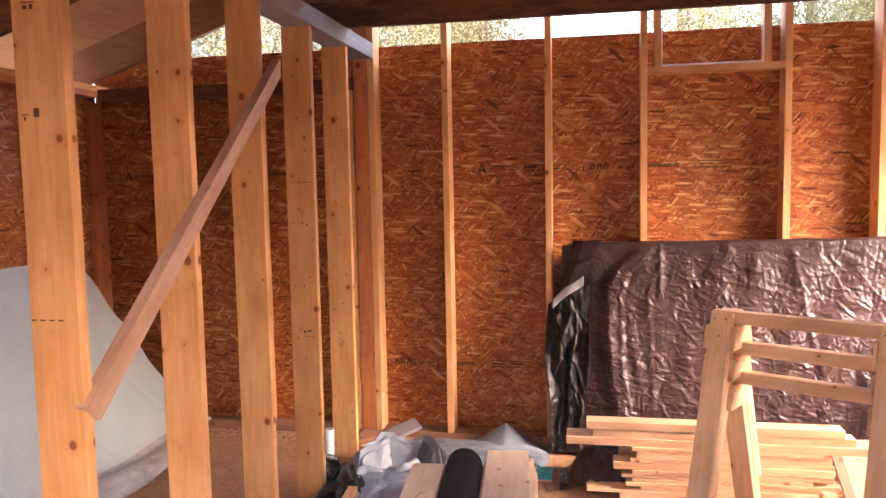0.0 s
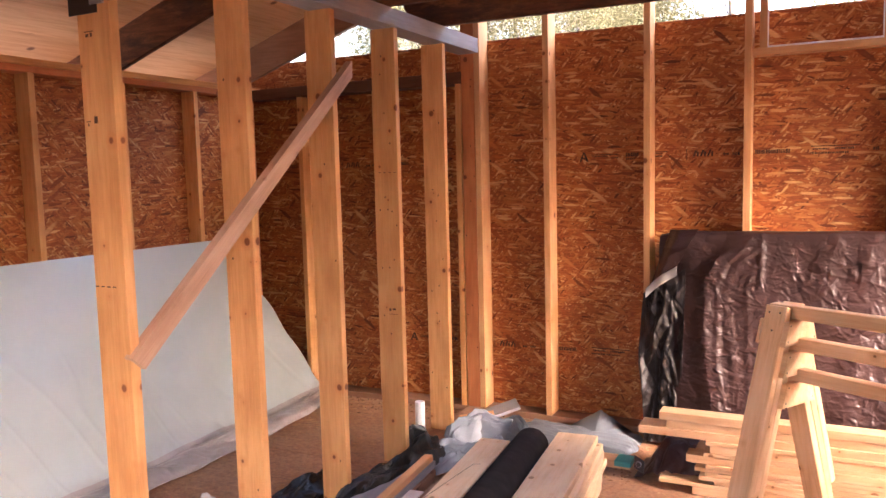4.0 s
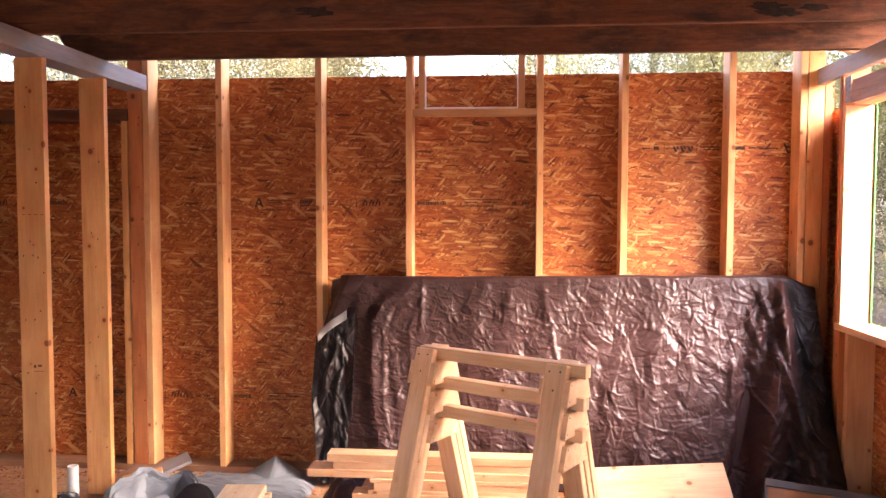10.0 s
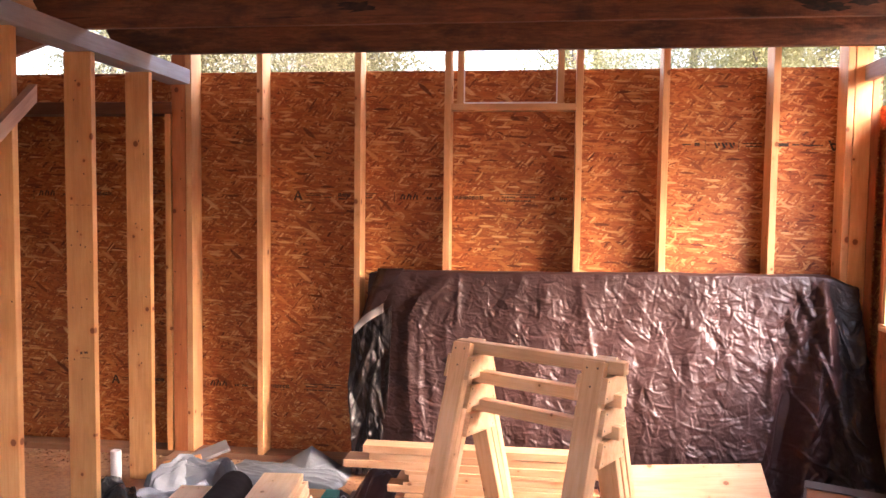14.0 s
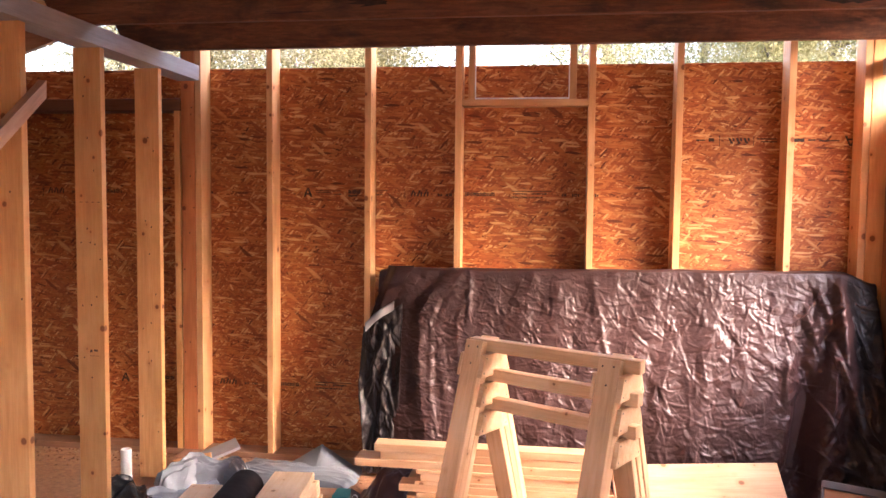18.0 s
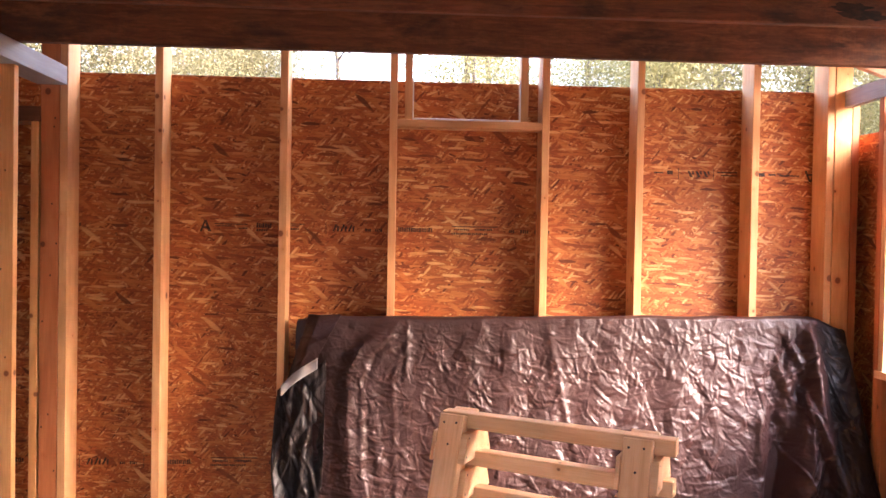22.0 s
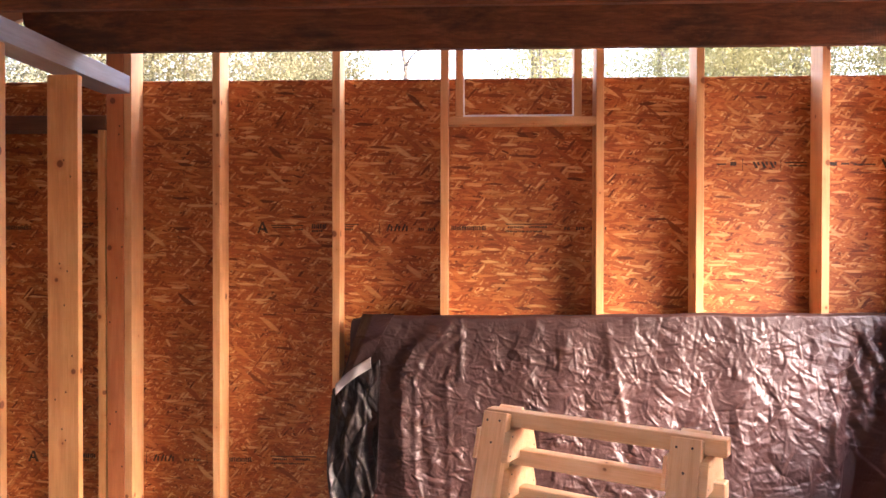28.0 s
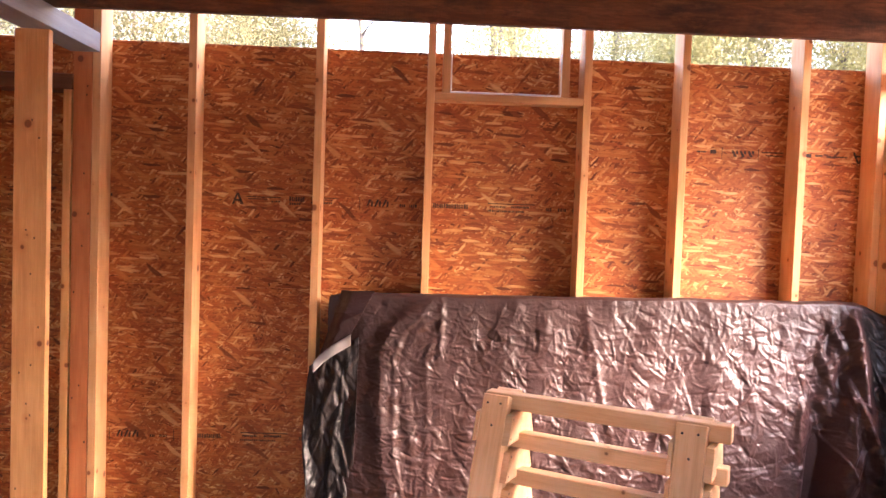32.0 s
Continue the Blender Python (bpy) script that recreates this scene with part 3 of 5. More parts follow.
# back wall framing
slab("bottom_plate", LEFT, RIGHT, -D6, 0, 0, ST, AGED_WOOD, wall_back)
TOPS = 3.0
for x in (-3.18, -2.545, -1.915):
    slab("stud", x, x + ST, -D6, -0.001, ST, 2.165, STUD_WOOD, wall_back)
slab("top_plate", LEFT + 0.115, -1.872, -D6, -0.001, 2.165, 2.24, SHADED_PLATE, wall_back, "horizontal plate board darkened for shade and dirt")
slab("end_post", -1.868, -1.779, -D6, -D6 + ST, ST, 2.62, RED_WOOD, wall_back, "reddish flat end post")
slab("stud", LEFT + 0.01, LEFT + 0.01 + ST, -D6, -0.001, ST, 2.165, RED_WOOD, wall_back)
for x in (-1.776, -1.318, -0.705, -0.160, 0.613, 1.101, 1.706, 2.100):
    top = min(2.23 + 0.31 * (x + 3.76), 2.5 + 0.333 * (RIGHT - x)) + 0.28
    slab("stud", x, x + ST, -D6, -0.001, ST, top, NEW_WOOD, wall_back)
slab("corner_post", 2.142, 2.142 + D4, -D6, -D6 + ST, ST, 2.6, STUD_WOOD, wall_back)
# new wood like the studs; the redder, darker colour paints in its shade
slab("corner_post", 2.235, 2.235 + ST, -D6 + 0.002, -0.001, ST, 2.42, RED_WOOD, wall_back, "corner post in darker reddish wood to hold its shade")

# the small framed opening above the sheathing
window_1 = thing("window_1", 0.25, -0.05, 2.2, label="small rough window opening framed high in the wall", category="window", kind="structure")
slab("window_sill", -0.121, 0.612, -D6 + 0.004, -0.045, 2.183, 2.221, NEW_WOOD, window_1)
slab("cripple_stud", -0.085, -0.047, -D6 + 0.004, -0.045, 2.222, 2.95, NEW_WOOD, window_1)
slab("cripple_stud", 0.503, 0.541, -D6 + 0.004, -0.045, 2.222, 2.95, NEW_WOOD, window_1)
# white strips stand in for skylight on the frame's inner edges
slab("sill_strip", -0.046, 0.502, -0.139, -0.125, 2.222, 2.230, PVC, window_1, "thin white strip in place of a skylit frame edge")
for x in (-0.046, 0.496):
    slab("side_strip", x, x + 0.006, -0.139, -0.125, 2.231, 2.43, PVC, window_1, "thin white strip in place of a skylit frame edge")

# left wall
for y0, y1 in ((0.0, -2.44), (-2.44, FRONT)):
    for z0, z1 in ((0, 1.22), (1.22, 2.27)):
        slab("osb_sheet", LEFT - 0.012, LEFT, y1, y0, z0, z1, OSB_YZ, wall_left, along=1, bevel=0.0018)
slab("bottom_plate", LEFT, LEFT + 0.115, FRONT, -D6 - 0.001, 0, ST, AGED_WOOD, wall_left)
slab("top_plate", LEFT, LEFT + 0.115, FRONT, -D6 - 0.001, 2.19, 2.19 + ST, RED_WOOD, wall_left)
slab("top_plate", LEFT, LEFT + 0.115, FRONT, -0.001, 2.229, 2.229 + ST, STUD_WOOD, wall_left)
y = -0.66
while y > FRONT:
    slab("stud", LEFT + 0.001, LEFT + 0.115, y - ST, y, ST, 2.19, STUD_WOOD, wall_left)
    y -= 0.61

# right wall with its opening
window_2 = thing("window_2", 2.27, -1.2, 1.0, label="large unglazed window opening with bright jamb and sill", category="window", kind="structure")
WY0, WY1 = -0.455, -1.80
for y0, y1, z0, z1 in ((0.012, WY0 - ST, 0, 2.21), (WY0 - ST, WY1, 0, 0.99), (WY1, FRONT, 0, 2.42)):
    slab("osb_sheet", RIGHT, RIGHT + 0.012, y1, y0, z0, z1, OSB_YZ, wall_right, along=1, bevel=0.0018)
RX = RIGHT - D6
slab("bottom_plate", RX, RIGHT - 0.001, FRONT + 0.1, -D6 - 0.001, 0, ST, AGED_WOOD, wall_right)
slab("top_plate", RX - 0.012, RX + ST - 0.012, FRONT, -0.142, 2.337, 2.425, GREY_PAINT, wall_right, "weathered grey-brown plate board")
slab("top_plate", RX + 0.03, RIGHT - 0.001, FRONT, -0.142, 2.385, 2.425, NEW_WOOD, wall_right)
slab("king_stud", RX, RIGHT - 0.001, WY0 + 0.001, WY0 + ST, ST, 2.38, RED_WOOD, wall_right)
slab("jamb", RX, RIGHT + 0.012, WY0 - ST, WY0, 1.03, 2.175, PALE_WOOD, window_2, "bright sunlit jamb board")
slab("jamb", RX, RIGHT + 0.012, WY1, WY1 + ST, 1.03, 2.175, PALE_WOOD, window_2)
slab("green_edge", RIGHT + 0.0125, RIGHT + 0.02, WY0 - ST - 0.006, WY0 - 0.002, 1.0, 2.19, GREEN, window_2, "thin green edge strip")
slab("window_sill", RX - 0.01, RIGHT + 0.02, WY1, WY0 + 0.012, 0.992, 1.029, PALE_WOOD, window_2)
slab("green_edge", RIGHT + 0.0205, RIGHT + 0.026, WY1, WY0, 0.995, 1.033, GREEN, window_2, "thin green edge strip")
slab("header", RX + 0.004, RX + 0.004 + ST, WY1 - 0.15, WY0 - 0.09, 2.18, 2.235, HEADER_WOOD, window_2, "aged doubled header boards")
slab("header", RX + 0.006, RX + 0.006 + ST, WY1 - 0.15, WY0 - 0.09, 2.237, 2.30, HEADER_WOOD, window_2, "aged doubled header boards")
slab("header", RX + 0.05, RIGHT - 0.002, WY1 - 0.15, WY0 - 0.02, 2.18, 2.30, NEW_WOOD, window_2)
strap = slab("steel_strap", RX - 0.0005, RX + 0.0035, WY0 - 0.092, WY0 - 0.022, 2.185, 2.322, STEEL, window_2, "perforated galvanised strap", bevel=0.0)
for k in range(8):
    bm = bmesh.new()
    bmesh.ops.create_circle(bm, cap_ends=True, segments=8, radius=0.0035)
    part("strap_hole", bm, DARK_STEEL, strap, m=Matrix.Translation((RX - 0.0012, WY0 - 0.04 - 0.034 * (k % 2), 2.2 + 0.028 * (k // 2) + 0.01 * (k % 2))) @ pose(0, 0, 0, 0, -90, 0))
for y in (WY0 - ST - 0.065, WY0 - 0.64, WY0 - 1.05, WY1 + 0.001):
    slab("cripple_stud", RX, RIGHT - 0.001, y - ST, y, ST, 0.99, NEW_WOOD, wall_right)
slab("cripple_stud", RX, RIGHT - 0.001, WY0 - ST + 0.001, WY0 + 0.0, ST, 0.99, RED_WOOD, wall_right)
y = WY1 - 0.05
while y > FRONT + 0.2:
    slab("stud", RX, RIGHT - 0.001, y - ST, y, ST, 2.335, STUD_WOOD, wall_right)
    y -= 0.61

slab("corner_post", RX, RIGHT - 0.001, FRONT, FRONT + 0.09, 0, 2.335, STUD_WOOD, wall_right)

# unseen front wall, added; its doorway is sized to meter the light indoors
wall_front = thing("wall_front", -2.2, FRONT, 0, label="unseen front wall added to narrow the light from outside", category="wall", kind="structure")
for z0, z1 in ((0, 1.22), (1.22, 2.43)):
    for x0, x1 in ((LEFT, -0.62), (0.40, RIGHT)):
        slab("osb_sheet", x0, x1, FRONT - 0.012, FRONT, z0, z1, OSB_XZ, wall_front, along=0, bevel=0.0018)
slab("header", -0.619, 0.399, FRONT - 0.012, FRONT + 0.06, 2.16, 2.43, STUD_WOOD, wall_front, along=0)
bm = prism([(LEFT - 0.6, 2.06), (LEFT - 0.6, 2.28), (-0.3, 3.40), (RIGHT + 0.25, 2.53), (RIGHT + 0.25, 2.432), (LEFT, 2.432), (LEFT, 2.06)], 0.012, "y")
part("gable_sheet", bm, OSB_XZ, wall_front, m=pose(0, FRONT - 0.03, 0))
for x in (-3.7, -3.1, -2.5, -1.9, -1.3, -0.66, 0.40, 0.95, 1.5, 2.0):
    slab("stud", x, x + ST, FRONT + 0.001, FRONT + D6, ST, 2.43, STUD_WOOD, wall_front)

# partition
PX0, PX1 = -1.862, -1.722
partition = thing("partition_wall", -1.79, -1.8, 0, label="bare partition of upright two-by-six studs", category="partition", kind="structure")
slab("bottom_plate", PX0, PX1, -4.85, -0.142, 0, ST, AGED_WOOD, partition)
slab("top_plate", PX0, PX1, -4.85, -0.19, 2.338, 2.428, GREY_PAINT, partition, "grey weathered top plate")
SHIFT = {-3.012: 0.019, -1.775: -0.023, -1.225: -0.012, -0.65: -0.023}
for y in (-4.82, -4.23, -3.012, -2.385, -1.775, -1.225, -0.65):
    dx = SHIFT[y] if y in SHIFT else 0.0
    slab("stud", PX0 + dx, PX1 + dx, y, y + ST, ST, 2.337, STUD_WOOD, partition)
bm = prism([(-3.022, 1.031), (-2.973, 0.985), (-1.700, 2.034), (-1.697, 2.108)], ST, "x")
bmesh.ops.transform(bm, matrix=Matrix(((0, 0.771, 0.637, 0), (0, -0.637, 0.771, 0), (1, 0, 0, 0), (0, 0, 0, 1))), verts=bm.verts)
bmesh.ops.recalc_face_normals(bm, faces=bm.faces)
brace = part("brace", bm, BRACE_WOOD, partition, "weathered diagonal brace nailed across the studs", Matrix.Translation((PX1 + 0.001, 0, 0)) @ Matrix(((0, 0, 1, 0), (0.771, -0.637, 0, 0), (0.637, 0.771, 0, 0), (0, 0, 0, 1))))
slab("steel_bracket", PX0 - 0.012, PX1 - 0.028, -3.0165, -3.0125, 2.105, 2.335, DARK_STEEL, partition, "dark steel bracket", bevel=0.0)
slab("hanger_plate", PX1 - 0.055, PX1 + 0.002, -3.02, -3.0, 2.13, 2.25, STEEL, partition, "galvanised hanger plate", bevel=0.001)

# pencil and nail marks on the studs
def marks(ob_y, cells, parent, name="stud_mark", mat_=None):
    bm = bmesh.new()
    for x, z, w, h in cells:
        bm.faces.new([bm.verts.new((a, ob_y - 0.0008, b)) for a, b in ((x, z), (x + w, z), (x + w, z + h), (x, z + h))])
    return part(name, bm, mat_ or PENCIL, parent)


marks(-3.012, [(-1.84 + 0.026 * k, 1.252, 0.016, 0.004) for k in range(4)] + [(-1.83, 1.775, 0.02, 0.003), (-1.824, 1.762, 0.006, 0.01), (-1.795, 1.77, 0.016, 0.022), (-1.815, 2.05, 0.04, 0.003), (-1.81, 2.035, 0.014, 0.01), (-1.79, 2.035, 0.01, 0.012)], partition)
marks(-1.225, [(-1.85 + 0.03 * k, 1.6, 0.014, 0.003) for k in range(4)] + [(-1.81, 0.87, 0.012, 0.014), (-1.79, 0.875, 0.02, 0.01), (-1.81, 0.852, 0.05, 0.002)], partition)
for y, n in ((-2.385, 5), (-1.775, 5), (-1.225, 14), (-0.65, 12)):
    r = random.Random(int(-y * 100))
    dx = SHIFT[y] if y in SHIFT else 0.0
    marks(y, [(PX0 + dx + r.uniform(0.015, 0.125), r.uniform(0.15, 2.25), 0.006, 0.008) for _ in range(n)], partition, "nail_hole", INK)
r = random.Random(5)
for x in (-1.868,):
    marks(-D6, [(x + r.uniform(0.01, 0.08), r.uniform(0.2, 2.3), 0.007, 0.009) for _ in range(9)], wall_back, "nail_hole", INK)

TAR, nt, b = material("black tar", 0.8, 0, (0.012, 0.008, 0.007))
nt.links.new(ramp(nt, noise_of(nt, coords(nt, (1, 1, 1)), 30.0, 5.0), (0.4, (0.010, 0.007, 0.006)), (0.7, (0.05, 0.02, 0.010))), b.inputs["Base Color"])

# joists of reused timber on the plates, and the rafters beside them
JZ = 2.431
for n, y in enumerate((-0.665, -1.285, -1.9, -2.5, -3.1, -3.7, -4.3, -4.9)):
    h = 0.19 if n else 0.185
    bm = prism([(-1.82, JZ), (2.335, JZ), (2.335, JZ + h), (-1.99, JZ + h), (-1.985, JZ + 0.13), (-1.95, JZ + 0.07)], ST, "y")
    bmesh.ops.bevel(bm, geom=bm.edges[:], offset=0.004, segments=1, affect="EDGES")
    part("joist", bm, OLD_WOOD, roof_frame, "dark rough-sawn reused joist with black stains", pose(0, y, 0))
    if n in (1, 2):
        g = random.Random(60 + n)
        for _ in range(9):
            x, z = (g.uniform(1.35, 1.75), g.uniform(JZ + 0.03, JZ + 0.09)) if _ < 6 else (g.uniform(-1.2, 1.9), g.uniform(JZ + 0.05, JZ + 0.15))
            m = 14
            rim = [(x + (0.05 + 0.05 * g.random()) * math.cos(a) * g.uniform(0.6, 1.3), z + 0.016 * math.sin(a) * g.uniform(0.4, 1.4)) for a in [2 * math.pi * i / m for i in range(m)]]
            bm = bmesh.new()
            bm.faces.new([bm.verts.new((u, y - 0.0015 - 0.0002 * _, v)) for u, v in rim])
            part("tar_stain", bm, TAR, roof_frame, "black tar stain on a joist")
SLOPE = 0.333


def rafter(y, z0=2.268, mat_=OLD_WOOD):
    a, ridge = LEFT - 0.6, -0.3
    f = lambda x: z0 + SLOPE * (x - LEFT)
    bm = prism([(a, f(a)), (LEFT, z0), (LEFT + 0.0, z0), (ridge, f(ridge)), (ridge, f(ridge) + 0.235), (a, f(a) + 0.235)], ST, "y")
    part("rafter", bm, mat_, roof_frame, m=pose(0, y, 0))
    g = lambda x: f(ridge) - SLOPE * (x - ridge)
    bm = prism([(ridge + 0.002, f(ridge)), (RIGHT + 0.25, g(RIGHT + 0.25)), (RIGHT + 0.25, g(RIGHT + 0.25) + 0.235), (ridge + 0.002, f(ridge) + 0.235)], ST, "y")
    part("rafter", bm, mat_, roof_frame, m=pose(0, y, 0))


for y in (-0.125, -1.245, -2.46, -3.66, -4.86):
    rafter(y, mat_=AGED_WOOD if y > -0.5 else OLD_WOOD)

# roof boards seen from below, running along the building
bm = bmesh.new()
x = LEFT - 0.62
r = random.Random(3)
while x < RIGHT + 0.25:
    w = r.choice((0.185, 0.235, 0.285))
    for piece in ((0.06, -2.6), (-2.603, FRONT - 0.12)):
        f = lambda u: (2.268 + SLOPE * (u - LEFT) if u < -0.3 else 2.268 + SLOPE * (-0.3 - LEFT) - SLOPE * (u + 0.3)) + 0.2355
        c = [(u, yy, f(u) + dz) for dz in (0, 0.02) for u, yy in ((x + 0.001, piece[0]), (x + w - 0.001, piece[0]), (x + w - 0.001, piece[1]), (x + 0.001, piece[1]))]
        v = [bm.verts.new(p) for p in c]
        for q in ((0, 1, 2, 3), (7, 6, 5, 4), (0, 4, 5, 1), (1, 5, 6, 2), (2, 6, 7, 3), (3, 7, 4, 0)):
            bm.faces.new([v[i] for i in q])
    x += w
bmesh.ops.recalc_face_normals(bm, faces=bm.faces)
ROOF_Y, nt, b = material("roof boards lengthwise", 0.65)
isl = nt.nodes.new("ShaderNodeNewGeometry").outputs["Random Per Island"]
tc = nt.nodes.new("ShaderNodeTexCoord").outputs["Object"]
k = node(nt, "ShaderNodeMath", (0, isl), (1, 31.0), op="MULTIPLY")
tc = node(nt, "ShaderNodeVectorMath", (0, tc), (1, k.outputs[0]), op="ADD").outputs[0]
mp = node(nt, "ShaderNodeMapping", (0, tc))
mp.inputs["Scale"].default_value = (9, 0.7, 9)
base = ramp(nt, noise_of(nt, mp.outputs[0], 4.0, 6.0, 0.6, 0.5), (0.25, (0.72, 0.49, 0.27)), (0.5, (0.64, 0.41, 0.21)), (0.78, (0.50, 0.28, 0.13)))
kn = node(nt, "ShaderNodeTexVoronoi", ("Vector", tc), ("Scale", 2.6))
base = mixed(nt, ramp(nt, kn.outputs["Distance"], (0.0, (1, 1, 1)), (0.045, (0.8, 0.8, 0.8)), (0.075, (0, 0, 0))), base, (0.13, 0.055, 0.025))
base = mixed(nt, 1.0, base, ramp(nt, isl, (0, (0.85, 0.82, 0.8)), (1, (1.1, 1.08, 1.06))), "MULTIPLY")
nt.links.new(base, b.inputs["Base Color"])
tagged(part("ceiling", bm, ROOF_Y), label="pale roof boards with knots seen from below", category="ceiling", kind="structure")

# ---------- outdoors ----------
GROUND, nt, b = material("leaf litter ground", 0.9)
c = nt.nodes.new("ShaderNodeTexCoord").outputs["Object"]
base = ramp(nt, noise_of(nt, c, 1.6, 8.0, 0.7), (0.3, (0.06, 0.048, 0.03)), (0.5, (0.14, 0.105, 0.066)), (0.62, (0.20, 0.155, 0.10)), (0.75, (0.12, 0.13, 0.045)))
# unseen pale ground before the doorway, added to bounce light inside
far = node(nt, "ShaderNodeVectorMath", (0, c), (1, (1.0, -9.0, -0.4)), op="DISTANCE")
bounce_yard = ramp(nt, node(nt, "ShaderNodeMath", (0, far.outputs["Value"]), (1, 0.1), op="MULTIPLY").outputs[0], (0.45, (1, 1, 1)), (0.75, (0, 0, 0)))
dirt = ramp(nt, noise_of(nt, c, 3.0, 8.0, 0.7), (0.3, (0.22, 0.18, 0.13)), (0.7, (0.33, 0.28, 0.22)))
base = mixed(nt, bounce_yard, base, dirt)
nt.links.new(base, b.inputs["Base Color"])
gx, gy = np.meshgrid(np.linspace(-70, 80, 76), np.linspace(-70, 80, 76))
dist = np.maximum(np.maximum(LEFT - 3 - gx, gx - RIGHT - 2.5), np.maximum(FRONT - 3 - gy, gy - 3.0))
hill = 0.3 + 0.35 * smooth(-2.0, 5.0, gx)
gz = -0.4 + np.maximum(dist, 0) ** 0.85 * 0.60 * smooth(0, 6, dist) * hill + 0.25 * wave(gx * 0.3, gy * 0.3, 4) * smooth(0, 4, dist)
tagged(sheet("ground", np.stack([gx, gy, gz], -1), GROUND), label="brushy hillside of leaf litter around the building", category="ground", kind="structure")


def ground_at(x, y):
    d = max(LEFT - 3 - x, x - RIGHT - 2.5, FRONT - 3 - y, y - 3.0)
    h = 0.3 + 0.35 * float(smooth(-2.0, 5.0, np.array(x)))
    return float(-0.4 + max(d, 0) ** 0.85 * 0.60 * smooth(0, 6, np.array(d)) * h) - 0.1


BARK, nt, b = material("grey bark", 0.9)
base = ramp(nt, noise_of(nt, coords(nt, (4, 4, 1)), 6.0, 5.0), (0.3, (0.06, 0.047, 0.04)), (0.7, (0.17, 0.14, 0.115)))
nt.links.new(base, b.inputs["Base Color"])


def leaf_material(name, a, bcol):
    m, nt, b = material(name, 0.6)
    isl = nt.nodes.new("ShaderNodeNewGeometry").outputs["Random Per Island"]
    nt.links.new(ramp(nt, isl, (0, a), (1, bcol)), b.inputs["Base Color"])
    b.inputs["Transmission Weight"].default_value = 0.0
    tr = nt.nodes.new("ShaderNodeBsdfTranslucent")
    nt.links.new(ramp(nt, isl, (0, a), (1, bcol)), tr.inputs[0])
    mx = nt.nodes.new("ShaderNodeMixShader")
    mx.inputs[0].default_value = 0.6
    b.inputs["Specular IOR Level"].default_value = 0.1
    nt.links.new(b.outputs[0], mx.inputs[1])
    nt.links.new(tr.outputs[0], mx.inputs[2])
    nt.links.new(mx.outputs[0], nt.nodes["Material Output"].inputs[0])
    return m


LEAF = leaf_material("olive foliage", (0.09, 0.083, 0.036), (0.15, 0.138, 0.066))
LEAF_Y = leaf_material("yellow-green foliage", (0.20, 0.19, 0.075), (0.29, 0.27, 0.125))


def limb(bm, p, q, r0, r1, sides=6):
    p, q = Vector(p), Vector(q)
    d = (q - p).normalized()
    s = d.orthogonal().normalized()
    t = d.cross(s)
    ring = lambda o, r: [bm.verts.new(o + (s * math.cos(a) + t * math.sin(a)) * r) for a in [2 * math.pi * i / sides for i in range(sides)]]
    a, c = ring(p, r0), ring(q, r1)
    for i in range(sides):
        bm.faces.new((a[i], a[(i + 1) % sides], c[(i + 1) % sides], c[i]))


def tree(x, y, height, spread, leaves, seed, leaf, label, low=0.25, size=0.05, loose=0.2):
    r = random.Random(seed)
    z = ground_at(x, y)
    t = thing("tree", x, y, z, label=label, category="tree", group="trees outside")
    bm = bmesh.new()
    tips = []
    p, rad = Vector((x, y, z)), 0.05 + height * 0.011
    lean = Vector((r.uniform(-0.1, 0.1), r.uniform(-0.1, 0.1), 1))
    n = 8
    for i in range(n):
        q = p + (lean + Vector((r.uniform(-0.13, 0.13), r.uniform(-0.13, 0.13), 0))) * (height / n)
        limb(bm, p, q, rad, rad * 0.84, 7)
        if i >= n * low:
            for _ in range(r.choice((2, 3))):
                a, up = r.uniform(0, 2 * math.pi), r.uniform(0.1, 0.8)
                ln = spread * r.uniform(0.4, 1.0) * (1.15 - i / n * 0.7)
                d = Vector((math.cos(a), math.sin(a), up)).normalized()
                s, br = q, rad * 0.5
                for k in range(4):
                    e = s + (d + Vector((r.uniform(-0.35, 0.35), r.uniform(-0.35, 0.35), r.uniform(-0.2, 0.3)))).normalized() * ln / 4
                    limb(bm, s, e, br, br * 0.6, 5)
                    for _ in range(2):
                        w = e + Vector((r.uniform(-1, 1), r.uniform(-1, 1), r.uniform(-0.4, 0.9))).normalized() * ln * r.uniform(0.12, 0.3)
                        limb(bm, e, w, br * 0.4, br * 0.12, 4)
                        tips.append(w)
                    s, br = e, br * 0.62
                tips.append(s)
        p, rad = q, rad * 0.84
    part("trunk", bm, BARK, t, flat=False)
    if leaves:
        g = np.random.default_rng(seed)
        pick = np.array([tips[i][:] for i in g.integers(0, len(tips), leaves)])
        o = pick + g.normal(0, loose, (leaves, 3)) * (1, 1, 0.8)
        u = g.normal(0, 1, (leaves, 3))
        u /= np.linalg.norm(u, axis=1)[:, None]
        v = np.cross(u, g.normal(0, 1, (leaves, 3)))
        v /= np.linalg.norm(v, axis=1)[:, None]
        sz = g.uniform(0.6, 1.4, (leaves, 1)) * size
        corner = np.stack([o - u * sz, o + v * sz * 0.5, o + u * sz, o - v * sz * 0.5], 1).reshape(-1, 3)
        mesh = bpy.data.meshes.new("crown")
        mesh.from_pydata(corner.tolist(), [], np.arange(leaves * 4).reshape(-1, 4).tolist())
        mesh_object("crown", mesh, leaf, t)
    return t


